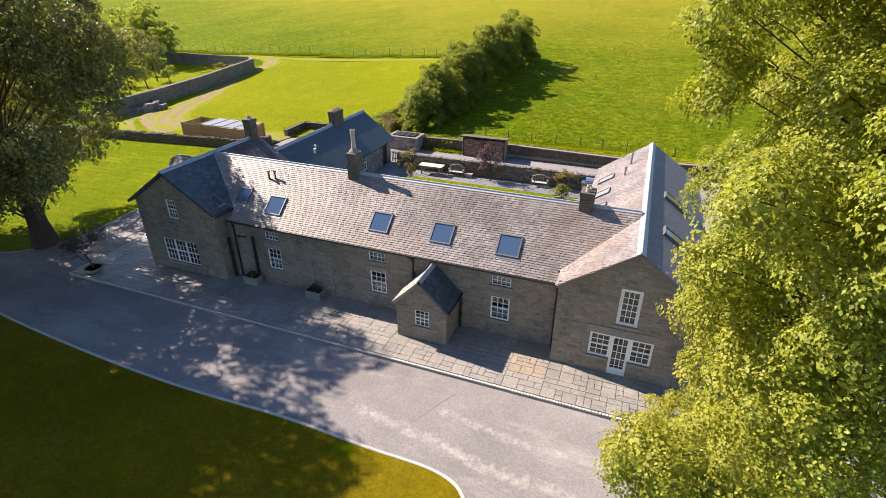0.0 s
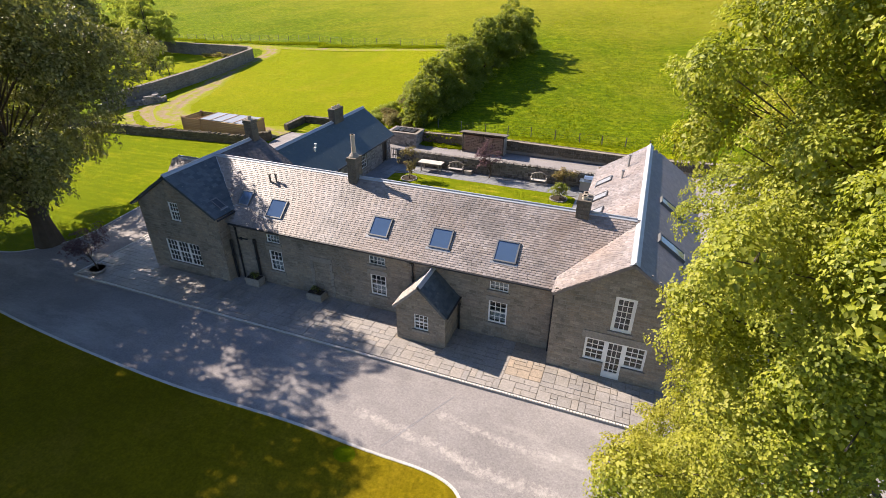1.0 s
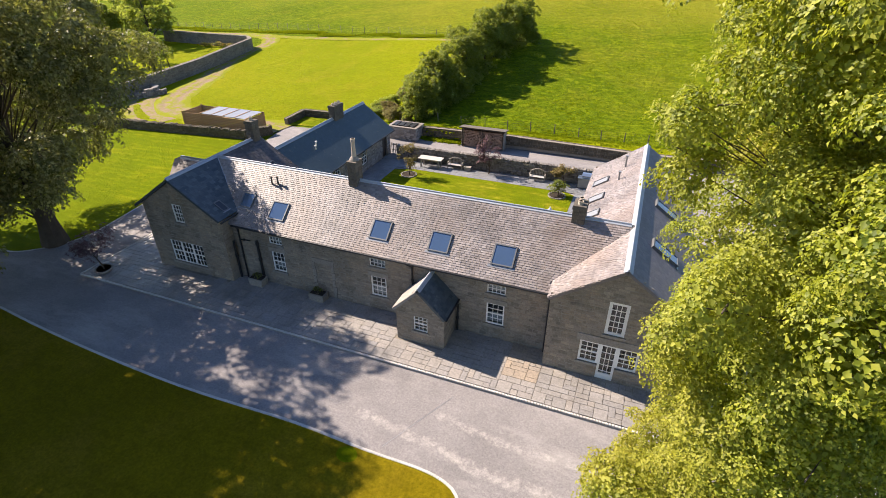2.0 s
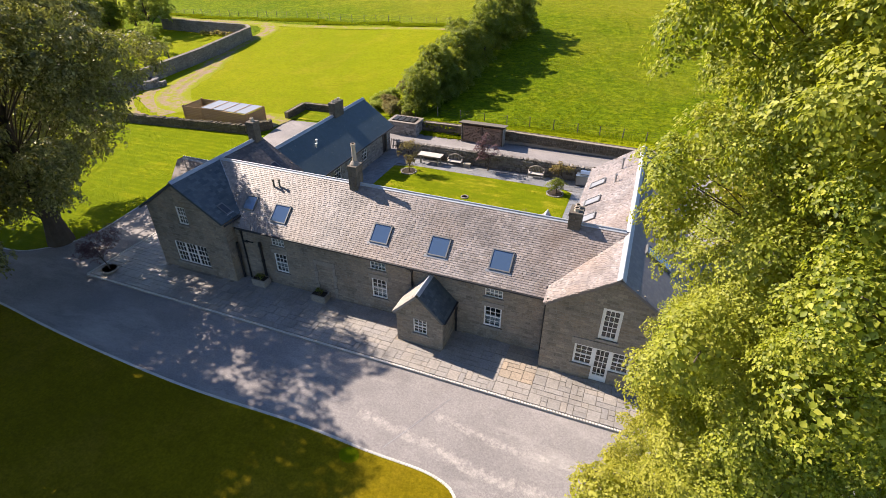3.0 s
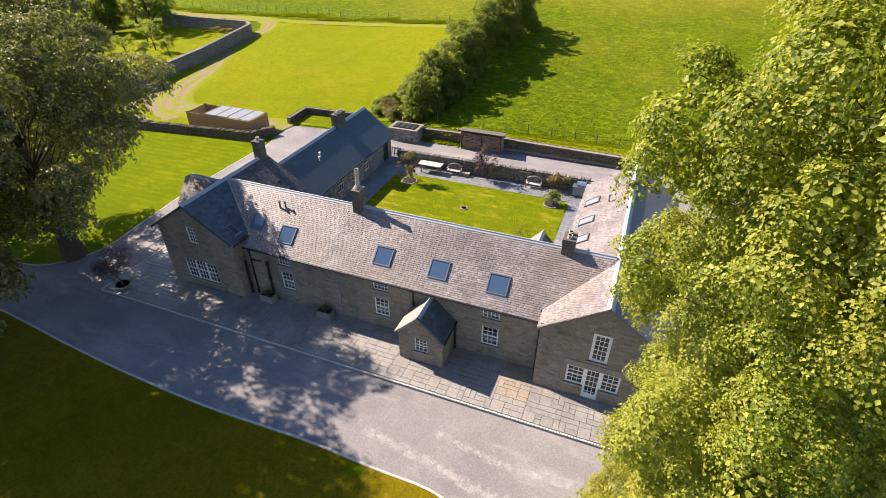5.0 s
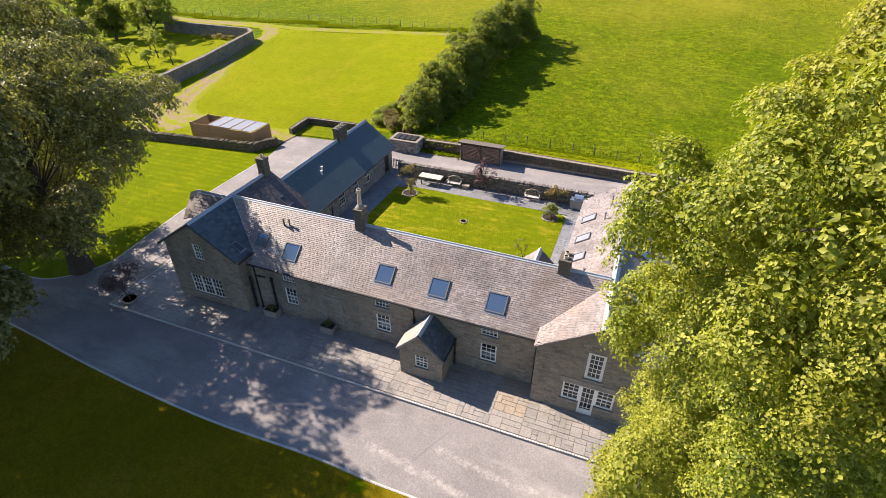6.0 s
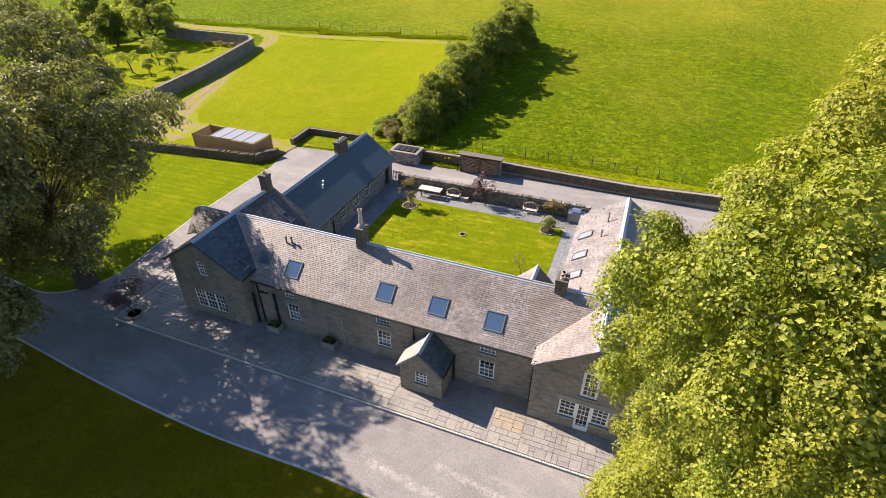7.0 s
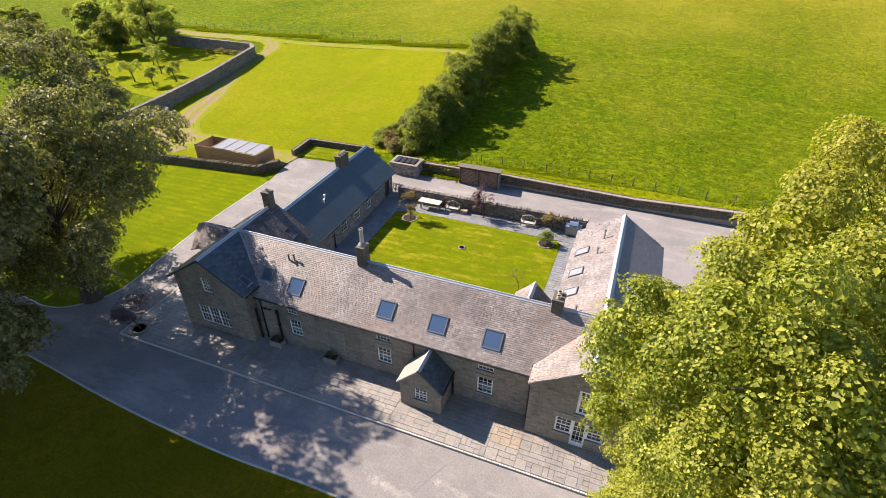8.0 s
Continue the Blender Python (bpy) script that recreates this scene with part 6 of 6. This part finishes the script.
tree("sapling", (-3.4, 11.4, 0.07), 1.9, 0.03, scatter_blobs(9, (0, 0, 1.1), (0.7, 0.7, 0.9), 0.16, br), 18, 14, 0.16, 0.07, LEAF_RUST, 306, "thin twiggy sapling at the edge of the courtyard lawn", inner=0.2)
tree("climbing_shrub", (-2.8, 20.5, 0.05), 1.7, 0.04, scatter_blobs(8, (0, 0, 0.9), (0.9, 0.3, 0.75), 0.32, br), 80, 34, 0.22, 0.09, LEAF_RUST, 303, "straggly shrub against the courtyard wall", category="shrub", inner=0.2)
tree("small_shrub", (-2.75, 18.1, 0.08), 1.3, 0.04, scatter_blobs(10, (0, 0, 0.75), (0.6, 0.6, 0.6), 0.32, br), 60, 34, 0.22, 0.09, LEAF_HEDGE, 304, "small round-headed shrub in a ring bed", category="shrub", inner=0.2)


def pot(name, x, y, r, h, mat, label):
    ob = thing(name, (x, y, 0.13), label, "planter", "planters")
    mb = MB()
    mb.tube([(x, y, 0.13), (x, y, h), (x, y, h), (x, y, h + 0.05), (x, y, h + 0.05), (x, y, h - 0.05)], [r * 0.78, r, r * 1.07, r * 1.07, r * 0.9, r * 0.86], 18)
    part("pot", mb, mat, ob)
    soil = MB()
    soil.tube([(x, y, h - 0.12), (x, y, h - 0.04)], [r * 0.86, r * 0.86], 16)
    part("soil", soil, SOIL, ob)
    return ob


pot("plant_pot", -25.15, -1.7, 0.44, 0.3, DRESSED, "low round stone bowl holding the purple maple")
tree("purple_maple", (-25.15, -1.7, 0.24), 2.5, 0.05, scatter_blobs(15, (0.1, 0, 1.75), (1.6, 1.6, 1.05), 0.38, br), 120, 24, 0.27, 0.09, LEAF_RED, 305, "potted purple-leaved maple on the terrace corner", inner=0.2)


def trough(x, y, seed):
    ob = thing("stone_trough", (x, y, 0.13), "rough stone trough planted against the wall", "planter", "planters")
    mb = MB()
    w, d, h = 0.46, 0.26, 0.58
    mb.prism([(x - w * 0.9, y - d, 0.13), (x + w * 0.9, y - d, 0.13), (x + w * 0.9, y + d, 0.13), (x - w * 0.9, y + d, 0.13)], [(x - w, y - d, h), (x + w, y - d, h), (x + w, y + d, h), (x - w, y + d, h)])
    part("trough", mb, DRESSED, ob)
    soil = MB()
    soil.box(x - w + 0.07, x + w - 0.07, y - d + 0.06, y + d - 0.06, h, h + 0.02)
    part("soil", soil, SOIL, ob)
    tree("potted_shrub", (x, y, h - 0.05), 0.5, 0.03, scatter_blobs(6, (0, 0, 0.22), (0.26, 0.15, 0.13), 0.13, br), 14, 20, 0.11, 0.055, LEAF_HEDGE, seed, "low shrub growing in a stone trough", category="shrub", inner=0.2)


trough(-16.0, 0.5, 311)
trough(-12.1, 0.5, 312)

# the log store
log = thing("log_store", (-10.75, 26.3, 0.0), "timber log store packed with split firewood", "log store")
for x in (-12.98, -11.05, -9.13):
    part("post", MB().box(x - 0.035, x + 0.035, 25.78, 25.85, 0.0, 1.86), BARK, log)
    part("post", MB().box(x - 0.035, x + 0.035, 26.58, 26.66, 0.0, 1.66), BARK, log)
for k in range(8):
    part("back_board", MB().box(-13.0, -9.1, 26.67, 26.7, 0.05 + 0.2 * k, 0.23 + 0.2 * k), GREYWOOD, log)
for x in (-13.05, -9.1):
    for k in range(8):
        part("side_board", MB().box(x, x + 0.03, 25.75, 26.7, 0.05 + 0.2 * k, 0.23 + 0.2 * k), GREYWOOD, log)
rf = MB()
rf.prism([(-13.25, 25.55, 1.86), (-8.9, 25.55, 1.86), (-8.9, 26.85, 1.66), (-13.25, 26.85, 1.66)], [(-13.25, 25.55, 1.93), (-8.9, 25.55, 1.93), (-8.9, 26.85, 1.73), (-13.25, 26.85, 1.73)])
part("roof", rf, POSTWOOD, log, "weathered board roof")
part("fascia", MB().box(-13.25, -8.9, 25.52, 25.545, 1.84, 1.935), BARK, log)
lr, logs = random.Random(4), []
hexa = MB()
hexa.tube([(0, -0.5, 0), (0, 0.5, 0)], [0.5, 0.5], 7)
LOG = hexa.mesh("log", LOGS)
for r in range(11):
    for c in range(30):
        x, z = -12.85 + 0.1465 * (c + 0.5 * (r % 2)) + lr.uniform(-0.03, 0.03), 0.1 + 0.142 * r + lr.uniform(-0.015, 0.015)
        if x > -9.23:
            continue
        k = lr.uniform(0.1, 0.19)
        logs.append(Matrix.Translation((x, 26.22 + lr.uniform(-0.04, 0.04), z)) @ pose(0, 0, 0, 0, lr.uniform(0, 60), 0) @ Matrix.Diagonal((k, 0.7, k * 0.92, 1)))
lr.shuffle(logs)
pieces("log", logs, LOG, LOGS, log, 300)

# the stone-walled tank and bin store
bins = thing("bin_store", (-18.6, 26.2, 0.0), "square stone-walled bin store with a flat coping", "store")
for o, u, n, w in (((-20.35, 25.3, 0), X, -Y, 2.9), ((-17.45, 25.3, 0), Y, X, 1.8), ((-17.45, 27.1, 0), -X, Y, 2.9), ((-20.35, 27.1, 0), -Y, -X, 1.8)):
    mb = MB()
    h = wall_mesh(mb, o, u, n, w, [(0, 1.22), (w, 1.22)], [], 0.3)
    wl = part("wall", mb, MORTAR, bins)
    st = stones_on(o, u, n, w, h, [], random.Random(int(w * 10)), (0.14, 0.24), (0.2, 0.45), 0.05)
    pieces("stone", st, FIELD_BLOCK, FIELD_STONE, wl, 120)
for b in ((-20.42, -17.38, 25.23, 25.55), (-20.42, -17.38, 26.85, 27.17), (-20.42, -20.1, 25.55, 26.85), (-17.7, -17.38, 25.55, 26.85)):
    part("coping", MB().box(*b, 1.22, 1.27), GARDEN_STONE, bins, "stone coping")
for k in range(4):
    x = -20.05 + 0.58 * k
    part("lid", MB().box(x, x + 0.48, 25.6, 26.8, 1.26, 1.34), BLACK, bins, "dark bin lid")

# the board-clad shelter beyond the side lawn
sh = thing("timber_shelter", (-37.3, 22.0, 0.0), "long larch-clad shelter with a glazed sheet roof", "shed")
X0, X1, Y0, Y1, H = -41.3, -33.4, 20.9, 23.5, 1.62
for k in range(9):
    z = 0.04 + 0.172 * k
    part("board", MB().box(X0, X1, Y0 - 0.03, Y0, z, z + 0.155), TIMBER, sh)
    part("board", MB().box(X1, X1 + 0.03, Y0, Y1, z, z + 0.155), TIMBER, sh)
    part("board", MB().box(X0 - 0.03, X0, Y0, Y1, z, z + 0.155), TIMBER, sh)
    part("board", MB().box(X0, X0 + 2.3, Y1, Y1 + 0.03, z, z + 0.155), TIMBER, sh)
for x, y in ((X0, Y0), (X1, Y0), (X0, Y1), (X1, Y1), (X0 + 2.3, Y0), (X0 + 2.3, Y1), (-37, Y1)):
    part("post", MB().box(x - 0.07, x + 0.07, y - 0.07, y + 0.07, 0, H + 0.06), TIMBER, sh)
for k in range(4):
    a = X0 + 2.35 + k * 1.39
    part("roof_panel", MB().box(a, a + 1.34, Y0 + 0.02, Y1, H, H + 0.05), SHEET, sh, "pale translucent roof panel")
for k in range(5):
    a = X0 + 2.32 + k * 1.39
    part("roof_bar", MB().box(a - 0.03, a + 0.03, Y0, Y1, H + 0.05, H + 0.09), TIMBER, sh)

# the little gate between cottage and wall
gate = thing("garden_gate", (-17.8, 22.0, 0.0), "low white picket gate beside the courtyard wall", "gate")
for k in range(7):
    x = -18.3 + 0.16 * k
    part("picket", MB().box(x, x + 0.07, 21.8, 21.83, 0.06, 1.0), GREYWOOD, gate)
for z in (0.3, 0.8):
    part("rail", MB().box(-18.32, -17.2, 21.83, 21.86, z, z + 0.08), GREYWOOD, gate)

cover = thing("drain_cover", (-8.93, 15.07, 0.06), "small round stone ring set in the lawn", "cover")
ring = MB()
ring.tube([(-8.93, 15.07, 0.05), (-8.93, 15.07, 0.12), (-8.93, 15.07, 0.12), (-8.93, 15.07, 0.06)], [0.3, 0.29, 0.2, 0.19], 16)
part("rim", ring, GARDEN_STONE, cover)


# ---- fences ----
def fence(name, line, spacing, label, seed, height=1.1, wires=4):
    rr = random.Random(seed)
    ob = thing(name, (*line[0], ground_z(*line[0])), label, "fence")
    tops = []
    for a, b in zip(line, line[1:]):
        a, b = Vector((*a, 0)), Vector((*b, 0))
        n = max(1, int((b - a).length / spacing))
        for i in range(n):
            p = a.lerp(b, i / n)
            z = ground_z(p.x, p.y)
            q = Vector((p.x, p.y, z))
            t = q + Vector((rr.uniform(-0.05, 0.05), rr.uniform(-0.05, 0.05), height * rr.uniform(0.92, 1.08)))
            part("post", MB().tube([q - Z * 0.1, t], [0.048, 0.044], 6), POSTWOOD, ob)
            tops.append((q, t))
    for k in range(wires):
        f = 0.25 + 0.7 * k / max(1, wires - 1)
        mb = MB()
        mb.tube([q.lerp(t, f) for q, t in tops], [0.004] * len(tops), 4)
        part("wire", mb, BLACK, ob)
    return ob


fence("field_fence", [(-19.5, 29.9), (-12, 29.6), (-3, 29.5), (7, 29.3), (14, 29.3), (24, 29.8)], 2.0, "post and wire stock fence along the pasture", 7, 0.85)
fence("far_fence", [(-105, 74), (-78, 73), (-58, 71.5), (-42, 69), (-25, 66)], 2.4, "distant post and wire fence across the pasture", 8)


# ---- rough grass of the pasture ----
def tufts(name, count, area, size, seed, label):
    """Tussocks: fans of blades on the lie of the land."""
    r = np.random.default_rng(seed)
    x0, x1, y0, y1 = area
    n = count
    x = r.uniform(x0, x1, n)
    y = y0 + (y1 - y0) * r.random(n) ** 1.6
    patch = np.array([noise.noise((a * 0.12, b * 0.12, 2.0)) for a, b in zip(x, y)])
    keep = patch + r.normal(size=n) * 0.35 > -0.05
    x, y = x[keep], y[keep]
    z = np.array([ground_z(a, b) for a, b in zip(x, y)])
    base = np.stack([x, y, z], 1)
    k = 5
    pos = np.repeat(base, k, 0) + r.normal(size=(len(x) * k, 3)) * np.array([size * 0.5, size * 0.5, 0])
    pos[:, 2] += size * 0.25
    nor = r.normal(size=pos.shape) * np.array([0.7, 0.7, 0.2]) + np.array([0, 0, 0.9])
    me = leaf_mesh(name, TUFT, pos, nor, size * r.uniform(0.5, 1.1, len(pos)), r, "plain")
    return tagged(new(name, me), label, "grass", "", "stuff")


TUFT = make_leaf("grass_blade", [(0.09, 0.15, 0.003), (0.15, 0.21, 0.004), (0.21, 0.25, 0.006)], 0.3, 0.0)
tufts("pasture_tussocks", 22000, (-17, 80, 29.6, 150), 0.17, 1, "rough tussocks of pasture grass")
for a in range(5):
    tufts("fence_bank", 900, (-104 + 16 * a, -88 + 16 * a, 72.2 - 1.5 * a, 73.6 - 1.5 * a), 0.42, 20 + a, "rough bank of long grass by the far fence")
tufts("bank_tussocks", 5200, (-16.5, 13, 27.25, 29.3), 0.15, 31, "rough yellowing tussocks on the bank")
tufts("verge_brush", 2200, (-17.2, -13.3, 26.4, 27.6), 0.4, 34, "tangled brush between the stores")
tufts("wall_top_grass", 900, (-16.5, 12.2, 26.95, 27.2), 0.14, 32, "grass hanging over the field wall")
tufts("paddock_grass", 2500, (-56, -24, 28, 63), 0.14, 3, "uneven short grass of the paddock")
